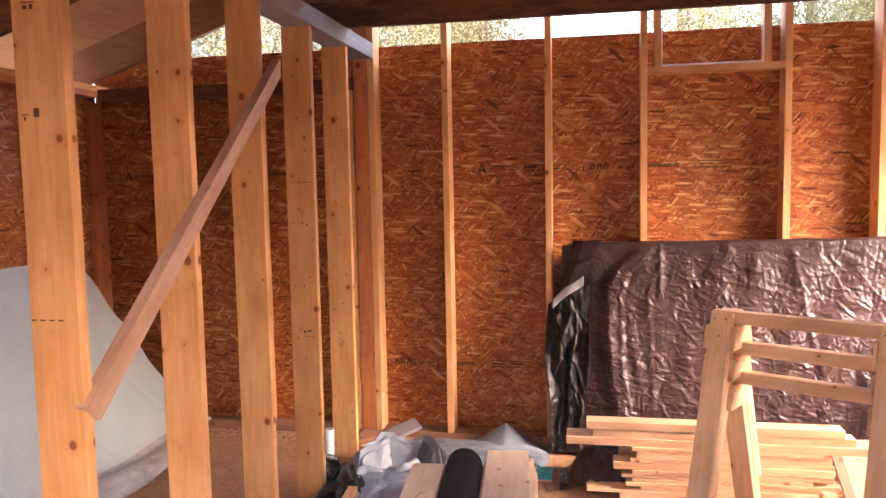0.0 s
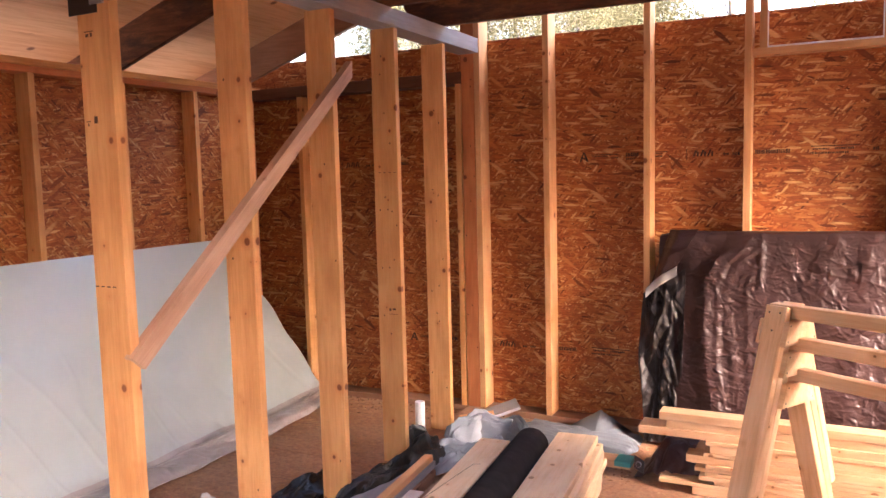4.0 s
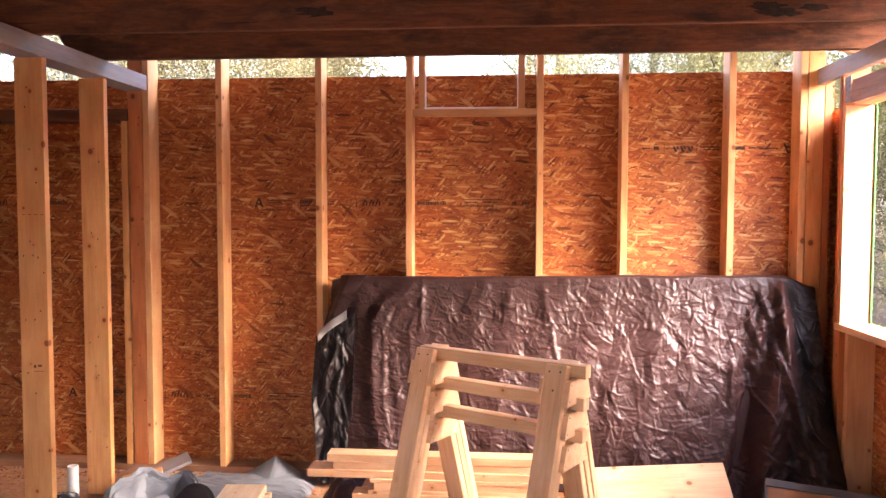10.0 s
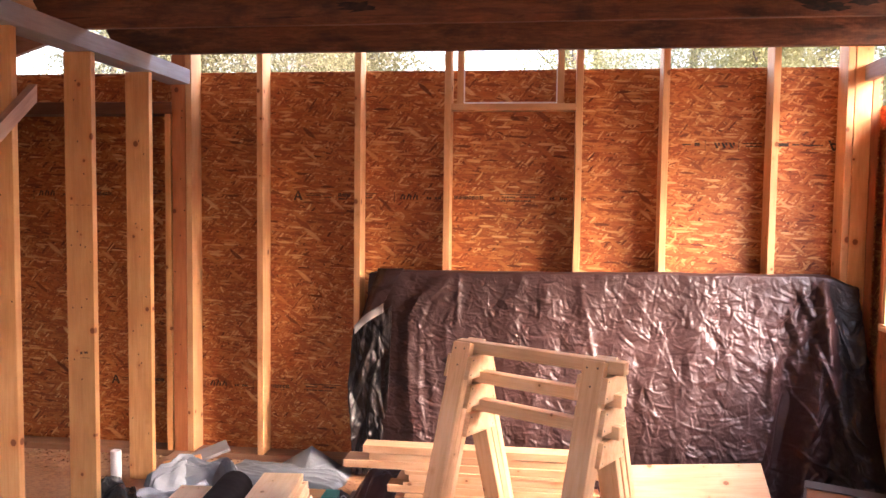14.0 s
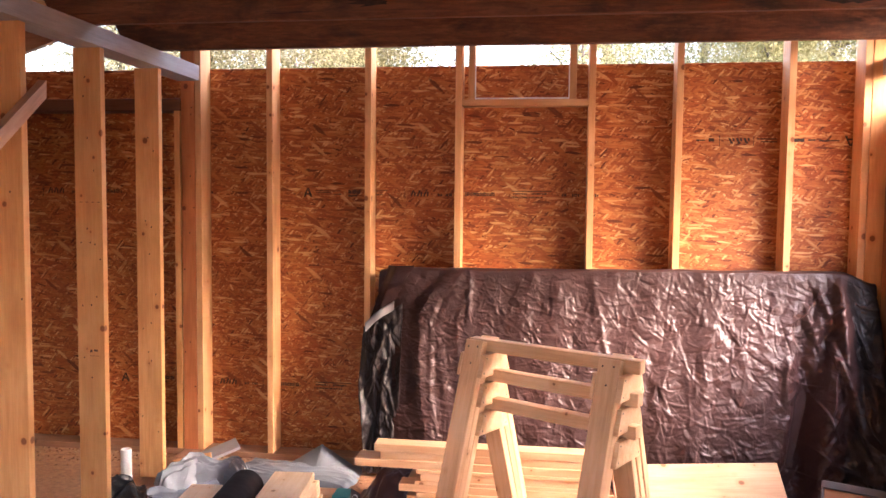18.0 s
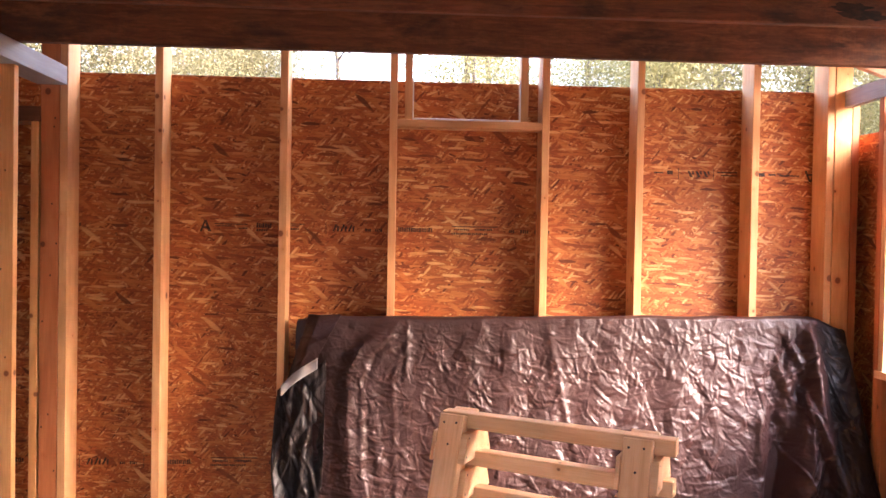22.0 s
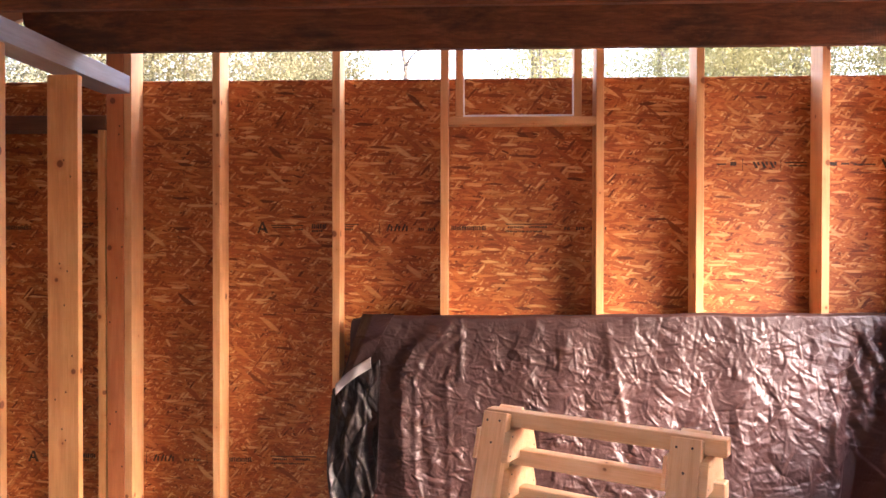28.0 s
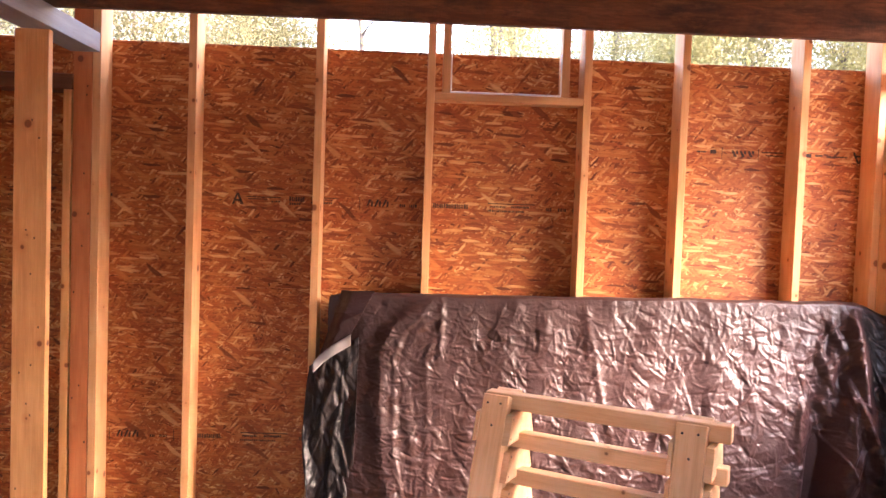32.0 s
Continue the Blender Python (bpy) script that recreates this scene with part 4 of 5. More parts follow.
EVER, BARE, BROAD = "olive-green evergreen tree behind the wall", "bare-branched tree against the white sky", "yellow-green leafy tree on the hillside"
for k, (x, y, h, s, n, leaf, label) in enumerate((
        (-6.6, 7.0, 7.5, 1.8, 3800, LEAF, EVER), (-4.2, 6.0, 7.0, 1.7, 3800, LEAF, EVER), (-3.0, 8.5, 8.5, 1.7, 3800, LEAF, EVER), (-1.9, 7.0, 6.5, 1.5, 3400, LEAF, EVER), (-2.6, 5.0, 5.5, 1.3, 2200, LEAF, EVER), (-5.2, 9.0, 7.5, 2.0, 0, LEAF, BARE), (-4.4, 7.6, 7.0, 2.0, 0, LEAF, BARE),
        (-0.9, 8.5, 8.0, 1.8, 0, LEAF, BARE), (0.5, 7.5, 7.5, 2.0, 0, LEAF, BARE), (1.7, 9.0, 9.0, 1.7, 2600, LEAF_Y, BROAD), (3.2, 6.2, 6.8, 1.6, 3400, LEAF_Y, BROAD), (1.2, 6.6, 6.2, 1.3, 1300, LEAF_Y, BROAD), (4.6, 6.0, 7.0, 1.6, 3400, LEAF_Y, BROAD),
        (2.6, 8.0, 9.0, 1.7, 3400, LEAF_Y, BROAD), (3.8, 7.0, 8.0, 1.5, 3400, LEAF_Y, BROAD), (5.0, 9.0, 9.0, 1.8, 4200, LEAF_Y, BROAD), (6.8, 7.5, 8.0, 2.0, 4200, LEAF_Y, BROAD),
        (7.5, 4.0, 7.0, 1.8, 3600, LEAF_Y, BROAD), (8.5, 0.8, 7.5, 2.0, 3600, LEAF_Y, BROAD), (7.8, 6.2, 7.0, 1.8, 3000, LEAF, EVER), (10.5, 3.0, 8.0, 2.0, 3000, LEAF, EVER), (9.8, 9.5, 8.0, 2.0, 3600, LEAF_Y, BROAD), (12.0, 6.5, 9.0, 2.2, 3600, LEAF_Y, BROAD))):
    tree(x, y, h * 0.68, s, int(n * 15), 40 + k, leaf, label, size=0.020, loose=0.40 if leaf is LEAF else 0.32)


TWIG, nt, b = material("dry twigs", 0.9)
nt.links.new(ramp(nt, nt.nodes.new("ShaderNodeNewGeometry").outputs["Random Per Island"], (0, (0.11, 0.085, 0.062)), (1, (0.24, 0.195, 0.155))), b.inputs["Base Color"])


def brush(x0, x1, y0, y1, count, seed):
    """A tangle of thin bare twigs over the slope."""
    g = random.Random(seed)
    bm = bmesh.new()
    for _ in range(count):
        x, y = g.uniform(x0, x1), g.uniform(y0, y1)
        p = Vector((x, y, ground_at(x, y)))
        for _ in range(3):
            q = p + Vector((g.uniform(-0.35, 0.35), g.uniform(-0.35, 0.35), g.uniform(0.3, 0.9)))
            limb(bm, p, q, 0.006, 0.003, 3)
            p = q
    tagged(part("brush", bm, TWIG), label="tangle of bare twigs on the slope", category="brush", kind="stuff")


brush(5.5, 15.0, -1.0, 14.0, 1500, 1)
SHRUB = leaf_material("tan and green shrub", (0.21, 0.19, 0.10), (0.30, 0.275, 0.14))
for k, (x, y, h) in enumerate(((5.2, 2.2, 2.6), (6.6, 4.2, 3.2), (5.6, 5.6, 3.0), (7.8, 2.6, 3.4), (8.6, 6.4, 3.6), (7.0, 8.2, 3.4), (10.0, 4.6, 4.0), (10.8, 9.0, 4.4), (9.6, 1.0, 3.8))):
    tree(x, y, h, 1.5, 24000, 90 + k, SHRUB if k % 3 else LEAF_Y, "tan and yellow-green shrub on the slope", low=0.0, size=0.018, loose=0.26)
for k, (x, y, h) in enumerate(((-4.6, 5.0, 4.8), (-3.5, 5.6, 4.6), (-5.8, 6.2, 5.2), (-2.7, 6.6, 5.0))):
    tree(x, y, h, 1.6, 12000, 120 + k, SHRUB, "tan dry-leaved tree behind the wall", low=0.3, size=0.018, loose=0.3)

# ---------- the tarpaulin over leaning sheet goods ----------
pile = thing("sheet_stack", 0.75, -0.25, 0, label="leaning stack of plywood sheets under the tarpaulin", category="plywood stack")
for n in range(4):
    s = slab("plywood_sheet", -1.22, 1.22, -0.61, 0.61, -0.009, 0.009, PALE_WOOD, pile, along=0)
    s.matrix_basis = Matrix.Translation((0.78, -0.150 - 0.02 * n, 0.606)) @ Matrix.Rotation(radians(82), 4, "X")


def tarp_surface():
    u = np.linspace(-0.60, 2.18, 720)
    v = np.linspace(0, 1, 360)
    U, V = np.meshgrid(u, v)
    # down the section: from behind the top edge over it and down the front
    over = smooth(0.0, 0.07, V)
    down = np.clip((V - 0.05) / 0.95, 0, 1)
    left = smooth(-0.50, -0.60, U)
    right = smooth(1.76, 2.17, U)
    top = 1.245 + 0.012 * (U - 0.3) + 0.012 * wave(U * 3.1, U * 0, 5) - 0.02 * left - 0.07 * smooth(2.0, 2.18, U)
    Z = top - 0.04 * (1 - over) - (top - 0.015) * down
    Y = -0.09 - 0.11 * over - 0.19 * down - right * (0.42 * down ** 1.4) + left * (0.26 * down ** 0.5 + 0.06)
    X = U + left * (-0.05 * down) + right * 0.02 * down
    bend = smooth(0.02, 0.2, V)
    fold = 0.012 * wave(U * 3.4 + 0.5 * V, V * 0.8 + 3, 11) + 0.012 * wave(U * 7 + V * 1.2, V * 1.6, 12)
    fold = fold * (1 + 1.1 * right + 0.3 * left)
    line = 1.95 - 0.40 * (V - 0.25)
    deep = -0.055 * np.exp(-((U - line) / 0.035) ** 2) * smooth(0.15, 0.32, V)
    deep += 0.07 * np.exp(-((U - 2.02 + 0.03 * np.sin(V * 5)) / 0.032) ** 2) * smooth(0.03, 0.14, V) * (1 - smooth(0.62, 0.85, V))
    deep += 0.045 * np.exp(-((U - 1.86 + 0.16 * (V - 0.7)) / 0.04) ** 2) * smooth(0.55, 0.7, V)
    deep += smooth(1.66, 1.8, U) * 0.045 * np.sin((U - 1.45) * 27 + 4.2 * V + 1.2 * wave(U * 2, V * 3, 20)) * smooth(0.05, 0.5, V)
    spine = np.interp(V, [0.0, 0.05, 0.13, 0.2, 0.3, 0.5, 0.75, 1.0], [-0.08, -0.12, -0.20, -0.30, -0.34, -0.335, -0.30, -0.27])
    gather = 0.030 * np.exp(-(np.maximum(U - spine, 0) / 0.075) ** 2 - (np.minimum(U - spine, 0) / 0.055) ** 2) * smooth(0.0, 0.07, V) * (1 - 0.35 * V)
    for side, wide, high in ((0.05, 0.018, 0.009), (0.115, 0.024, 0.007), (0.20, 0.016, 0.005)):
        gather += high * np.exp(-((U - spine - side - 0.03 * V + 0.012 * np.sin(V * 9 + side * 40)) / wide) ** 2) * smooth(0.03, 0.15, V) * (1 - smooth(0.55, 0.95, V))
    gather -= 0.22 * np.clip(spine - U, 0, 0.20) * smooth(0.10, 0.35, V)
    gather -= 0.004 * np.exp(-((U - spine - 0.16 + 0.04 * V) / 0.05) ** 2) * smooth(0.05, 0.2, V) * (1 - smooth(0.45, 0.7, V))
    gather += 0.012 * np.exp(-((U + 0.06 - 0.03 * V) / 0.018) ** 2) * smooth(0.01, 0.05, V) * (1 - smooth(0.2, 0.36, V))
    gather += 0.006 * np.exp(-((U - 0.62 - 0.28 * V) / 0.018) ** 2) * smooth(0.02, 0.1, V) * (1 - smooth(0.5, 0.75, V))
    Vm = V * 1.25
    busy = (0.68 + 0.20 * smooth(0.1, 0.9, U)) * (0.5 + 0.5 * smooth(-0.44, -0.36, U))
    cr = creases(U, Vm, 480, 31, (0.10, 0.34), (0.02, 0.05), 0.0080) * busy
    cr = cr + creases(U, Vm, 1500, 32, (0.06, 0.20), (0.009, 0.022), 0.0066) * busy
    cr = cr + creases(U, Vm, 3600, 33, (0.03, 0.10), (0.006, 0.012), 0.0040) * (0.5 + 0.5 * smooth(-0.44, -0.36, U))
    cr = cr + creases(U, Vm, 1300, 34, (0.05, 0.16), (0.007, 0.014), 0.0050, 0.0, 0.35) * (1 - 0.6 * smooth(0.2, 0.9, U))
    cr = cr + 0.010 * facet(U * 7 - V * 3, V * 7, 35)
    end = smooth(1.60, 1.84, U) * smooth(0.04, 0.2, V)
    cr = cr + end * creases(U, Vm, 700, 36, (0.12, 0.45), (0.012, 0.038), 0.030, 1.75, 0.75)
    cr = cr + 0.02 * end * facet(U * 9 + V * 3, V * 5, 37)
    off = (fold + deep + gather) * bend + cr * (0.35 + 0.65 * bend)
    Y = Y - off * 0.95
    Z = Z + off * 0.2 * smooth(0.03, 0.1, V)
    Z = np.maximum(Z, 0.012 + 0.01 * np.abs(wave(U * 6, V * 9, 3)))
    # rests on the leaning sheets
    Y = np.where(V > 0.06, np.minimum(Y, -0.232 + 0.1405 * (Z - 0.606)), np.minimum(Y, -0.02))
    X = np.minimum(X - 0.9 * right * (cr + 0.5 * deep) + 0.012 * wave(U * 5, V * 5, 14), 2.185)
    return np.stack([X, Y, Z], -1)


# faces past a slanting line at the right end take the black material
def black_end(ob):
    ob.data.materials.append(TARP_BLACK)
    cols = 719
    for p in ob.data.polygons:
        a, b = -0.60 + 2.78 * (p.index % cols) / cols, p.index // cols / 359
        if b > 0.05 and a > min(2.03, 2.03 - 0.28 * (b - 0.50)) + 0.01 * math.sin(b * 31):
            p.material_index = 1


tarp = tagged(sheet("tarpaulin", tarp_surface(), TARP, thick=0.0012), label="crumpled dark brown tarpaulin draped over the leaning sheets", category="tarpaulin")
black_end(tarp)

# the turned-back corner: a brown triangle folded at a pale hem, black underside below it
u, v = np.meshgrid(np.linspace(0, 1, 80), np.linspace(0, 1, 150))
fx = -0.685 + 0.235 * u - 0.02 * np.sin(v * 5.0) * (1 - u) + 0.008 * wave(u * 3, v * 4, 8)
fz = (0.870 + 0.15 * u) * (1 - v) + (0.02 + 0.03 * u) * v
ridge = creases(fx, fz, 150, 45, (0.10, 0.5), (0.010, 0.030), 0.013, 1.65, 0.5)
fy = -0.225 - 0.10 * v - 0.02 * u + 0.03 * wave(u * 4 + v, v * 2.2, 6) - ridge
sheet("folded_flap", np.stack([fx, fy, fz], -1), TARP_BLACK, tarp, "black underside of the turned-back tarpaulin", 0.0012)
u, v = np.meshgrid(np.linspace(0, 1, 90), np.linspace(0, 1, 110))
left_x, right_x = -0.545 - 0.105 * v ** 1.2, -0.38 - 0.10 * v
cx = left_x + (right_x - left_x) * u
cz = 1.238 + 0.006 * u - (0.353 - 0.135 * u - 0.02 * u * u) * v
cy = -0.185 - 0.085 * smooth(0.0, 0.5, v) - 0.04 * smooth(0.0, 0.4, u) - 0.015 * v - creases(cx, cz, 70, 46, (0.04, 0.2), (0.008, 0.02), 0.004) * smooth(0.0, 0.2, v)
sheet("turned_corner", np.stack([cx, cy, cz], -1), TARP, tarp, "brown corner of the tarpaulin folded back", 0.0012)
h, k = np.meshgrid(np.linspace(0, 1, 40), np.linspace(0, 1, 6))
hx = -0.655 + 0.175 * h
hz = 0.882 + 0.145 * h + 0.010 * np.sin(h * 4) + (0.026 - 0.052 * k)
hy = -0.318 - 0.018 * h + 0.005 * np.sin(h * 9) - 0.004 * np.sin(k * 3.1) - 0.3 * np.abs(hz - 0.96) * 0.02
sheet("hem", np.stack([hx, hy, hz], -1), HEM, tarp, "pale reinforced hem", 0.002)

# corner of tarp with its eyelet on the floor
u, v = np.meshgrid(np.linspace(0, 1, 50), np.linspace(0, 1, 40))
cx = -0.60 + 0.42 * u
cy = -0.86 + 0.30 * v + 0.03 * wave(u * 3, v * 3, 2)
cz = 0.012 + 0.17 * np.sin(np.pi * np.clip(v * 0.75 + 0.05, 0, 1)) * smooth(0.0, 0.4, u) + 0.05 * crumple(u * 0.4, v * 0.3, 61, 10) * smooth(0, 0.3, u)
scrap = tagged(sheet("tarp_corner", np.stack([cx, cy, cz], -1), TARP, thick=0.002), label="loose corner of brown tarpaulin with a metal eyelet", category="tarpaulin")
bm = bmesh.new()
bmesh.ops.create_cone(bm, cap_ends=False, segments=20, radius1=0.016, radius2=0.012, depth=0.006)
part("eyelet", bm, STEEL, scrap, "shiny round eyelet", Matrix.Translation((-0.575, -0.872, 0.085)) @ pose(0, 0, 0, 80, 0, 10), flat=False)
u, v = np.meshgrid(np.linspace(-1, 1, 12), np.linspace(-1, 1, 12))
sheet("eyelet_patch", np.stack([-0.572 + 0.024 * u, -0.868 + 0.010 * v + 0.005 * u, 0.085 + 0.03 * v - 0.015 * u], -1), TARP_BLACK, scrap, "black corner patch", 0.002)

# ---------- sawhorses, nested three high ----------
def sawhorse():
    t = thing("sawhorse", 0, 0, 0, label="pale pine sawhorse nested in a stack of three", category="sawhorse", group="nested sawhorses")
    H, half, spread, top = 0.79, 0.36, 0.30, 0.035
    slab("rail", -half - 0.01, half + 0.05, -0.024, 0.024, H - 0.052, H, HORSE_WOOD, t, bevel=0.003)
    for e in (-1, 1):
        u0 = -half if e < 0 else half - 0.10
        for s in (-1, 1):
            a, b = Vector((u0 + 0.045, s * (top + 0.008), H - 0.004)), Vector((u0 + 0.045, s * spread, 0.0))
            d = (b - a).normalized()
            out = Vector((0, s, 0)) - d * d.dot(Vector((0, s, 0)))
            leg = plank("leg", a, b, 0.089, 0.036, HORSE_WOOD, t, up=out, bevel=0.003)
            for dx, dz in ((-0.025, 0.03), (0.02, 0.028), (0.0, 0.1)):
                c = a + d * dz + out.normalized() * 0.0185
                bm = bmesh.new()
                bmesh.ops.create_circle(bm, cap_ends=True, segments=8, radius=0.004)
                m = out.to_track_quat("Z", "Y").to_matrix().to_4x4()
                m.translation = c + Vector((dx, 0, 0))
                part("screw", bm, DARK_STEEL, leg, m=m)
        for x, face in ((u0 + 0.0905, 1), (u0 - 0.0145, -1)):
            bm = prism([(-0.079, H - 0.056), (0.079, H - 0.056), (0.110, H - 0.148), (-0.110, H - 0.148)], 0.023 if face > 0 else 0.013, "x")
            bmesh.ops.bevel(bm, geom=bm.edges[:], offset=0.0015, segments=1, affect="EDGES")
            g = part("gusset", bm, HORSE_WOOD, t, m=pose(x, 0, 0))
            if face > 0:
                for yy, zz in ((-0.088, H - 0.13), (0.088, H - 0.13), (-0.07, H - 0.07), (0.07, H - 0.07)):
                    bm = bmesh.new()
                    bmesh.ops.create_circle(bm, cap_ends=True, segments=8, radius=0.0035)
                    part("screw", bm, DARK_STEEL, g, m=Matrix.Translation((x + 0.0236, yy, zz)) @ pose(0, 0, 0, 0, 90, 0))
    return t


horse = sawhorse()
HX, HY, HA = 0.39, -1.55, -31.0
horse.matrix_basis = pose(HX, HY, 0.0, 0, 0, HA)
for n in (1, 2):
    copy_thing(horse, pose(HX + 0.003 * n, HY - 0.004 * n, 0.124 * n, 0, 0, HA + 0.6 * n))

# ---------- lumber stacked behind the sawhorses ----------
r = random.Random(12)
LUMBER = "pale pine board in a short lumber stack"
layers = [(0.04, -0.30, 0.80), (0.02, -0.46, 0.70), (0.02, -0.20, 0.62), (0.02, -0.27, 0.66), (0.02, -0.24, 0.72), (0.02, -0.29, 0.60), (0.02, -0.24, 0.70), (0.038, -0.33, 0.70),
          (0.02, -0.25, 0.64), (0.038, -0.22, 0.70), (0.02, -0.24, 0.66)]
z = 0.002
for n, (t, x0, x1) in enumerate(layers):
    a = r.uniform(-1.5, 1.5)
    for k, yy in enumerate((-0.945, -0.84, -0.735)):
        w = 0.10
        jx = r.uniform(-0.06, 0.06) if k else 0.0
        ob = plank("board", (x0 + jx, yy + w / 2 + r.uniform(-0.006, 0.006), z + t / 2), (x1 + r.uniform(-0.05, 0.05), yy + w / 2 + r.uniform(-0.006, 0.006) + 0.012, z + t / 2), w - 0.004, t - 0.001, PALE_WOOD, bevel=0.002)
        tagged(ob, label=LUMBER, category="board", group="short lumber stack")
    z += t
tagged(slab("board", -0.56, 0.86, -0.935, -0.80, z, z + ST, PALE_WOOD), label=LUMBER, category="board", group="short lumber stack")
z += ST + 0.001
tagged(slab("board", -0.43, 0.78, -0.925, -0.84, z, z + ST, PALE_WOOD), label=LUMBER, category="board", group="short lumber stack")
tagged(slab("board", -0.46, 0.73, -0.93, -0.835, z + ST + 0.001, z + 2 * ST + 0.002, PALE_WOOD), label=LUMBER, category="board", group="short lumber stack")
tagged(slab("board", -0.44, 0.70, -0.825, -0.735, z, z + ST, PALE_WOOD), label=LUMBER, category="board", group="short lumber stack")

# wide pale board propped beside the stack, and a darker one at its end
wide = plank("wide_board", (0.82, -0.66, 0.08), (1.62, -0.66, 0.135), 0.42, 0.02, PALE_WOOD, up=(0, -0.58, 0.80))
tagged(wide, label="wide pale pine board propped against the tarpaulin", category="board")
tagged(plank("board", (0.785, -0.88, 0.02), (0.775, -0.52, 0.24), 0.05, 0.02, AGED_WOOD, up=(0, -0.5, 0.86)), label="narrow brown board leaning beside the stack", category="board")
framed = thing("framed_panel", 1.9, -1.0, 0, label="orange wooden panel in a grey metal frame leaning on the tarpaulin", category="panel")
ex = Vector((0.48, -0.15, -0.02)).normalized()
ey = (Vector((0.05, 0.52, 0.83)) - ex * ex.dot(Vector((0.05, 0.52, 0.83)))).normalized()
fp = Matrix((ex, ey, ex.cross(ey))).transposed().to_4x4()
fp.translation = Vector((1.72, -0.84, 0.302))
PANEL_WOOD = wood("orange panel", (0.28, 0.11, 0.045), (0.38, 0.17, 0.07), (0.45, 0.22, 0.10), 0.5)
FRAME_GREY = plastic("grey frame", (0.10, 0.085, 0.08), 0.4, 30.0, 0.2, 0.002)
for nm, x0, x1, y0, y1, mt in (("panel", 0.013, 0.487, -0.33, -0.036, PANEL_WOOD), ("frame_rail", 0.0, 0.5, -0.035, 0.0, FRAME_GREY), ("frame_rail", 0.0, 0.5, -0.355, -0.331, FRAME_GREY), ("frame_stile", 0.0, 0.012, -0.33, -0.036, FRAME_GREY), ("frame_stile", 0.488, 0.5, -0.33, -0.036, FRAME_GREY)):
    o = slab(nm, x0, x1, y0, y1, -0.012, 0.006 if nm == "panel" else 0.016, mt, framed)
    o.matrix_basis = fp @ o.matrix_basis

# ---------- planks, felt and scraps beside the partition ----------
ANG = -5.1
D = Vector((0.089, -0.996, 0))       # the way the long planks run, towards the entrance
S = Vector((0.996, 0.089, 0))


def long_plank(far, length, width, z0, t, mat_, label, name="plank", group="long plank piles", bevel=0.003):
    p = Vector((far[0], far[1], z0 + t / 2))
    ob = plank(name, p, p + D * length, width, t, mat_, bevel=bevel)
    return tagged(ob, label=label, category="plank", group=group)


r = random.Random(4)
z = 0.0
for n in range(7):
    off = r.uniform(-0.03, 0.03)
    long_plank((-0.828 + r.uniform(-0.012, 0.012) + (0.022 if n < 6 else 0), -1.05 + (off if n < 6 else 0)), 2.4, 0.20, z, 0.0378, PLANK_WOOD, "pale pine plank in a pile on the floor")
    z += 0.0388
z = 0.0
for n in range(7):
    long_plank((-1.19 + r.uniform(-0.008, 0.008), -1.28 + (r.uniform(-0.02, 0.02) if n < 6 else 0)), 2.2, 0.15, z, 0.0378, PLANK_WOOD, "pale pine plank with a pencil line" if n == 6 else "pale pine plank in a pile on the floor")
    z += 0.0388
long_plank((-1.03, -1.2), 2.2, 0.11, 0.0, ST, AGED_WOOD, "brown board lying between the planks")
long_plank((-1.03, -1.2), 2.2, 0.11, 0.039, 0.10, PLANK_WOOD, "thick pale board lying between the planks")
for k in range(2):
    long_plank((-1.632 + 0.01 * k, -1.30), 1.75, 0.20, 0.0 + 0.034 * k, 0.033, AGED_WOOD, "brown board under a grey board")
long_plank((-1.638, -1.28), 1.8, 0.21, 0.069, 0.036, GREY_BOARD, "grey painted board lying on the floor")
long_plank((-1.40, -0.86), 1.9, 0.15, 0.0, 0.06, GREY_BOARD, "grey painted board lying on the floor")
long_plank((-1.562, -1.29), 1.5, 0.045, 0.106, 0.036, NEW_WOOD, "thin wooden strip on a grey board")
long_plank((-1.455, -1.62), 1.2, 0.075, 0.072, 0.022, PVC, "white trim strip on a grey board", "trim_strip")
long_plank((-1.395, -1.60), 1.2, 0.03, 0.072, 0.03, AGED_WOOD, "brown strip on a grey board")

# pencil line on the plank
bm = bmesh.new()
pts = [(-1.05 + -0.07, -1.62), (-1.15, -1.63), (-1.16, -1.72), (-1.18, -1.95), (-1.2, -2.2)]
for a, b in zip(pts, pts[1:]):
    a, b = Vector((*a, 0.2726)), Vector((*b, 0.2726))
    n = (b - a).cross(Vector((0, 0, 1))).normalized() * 0.0015
    bm.faces.new([bm.verts.new(v) for v in (a - n, b - n, b + n, a + n)])
pl = [o for o in scene.objects if o.get("label") == "pale pine plank with a pencil line"][0]
part("pencil_line", bm, INK, pl)

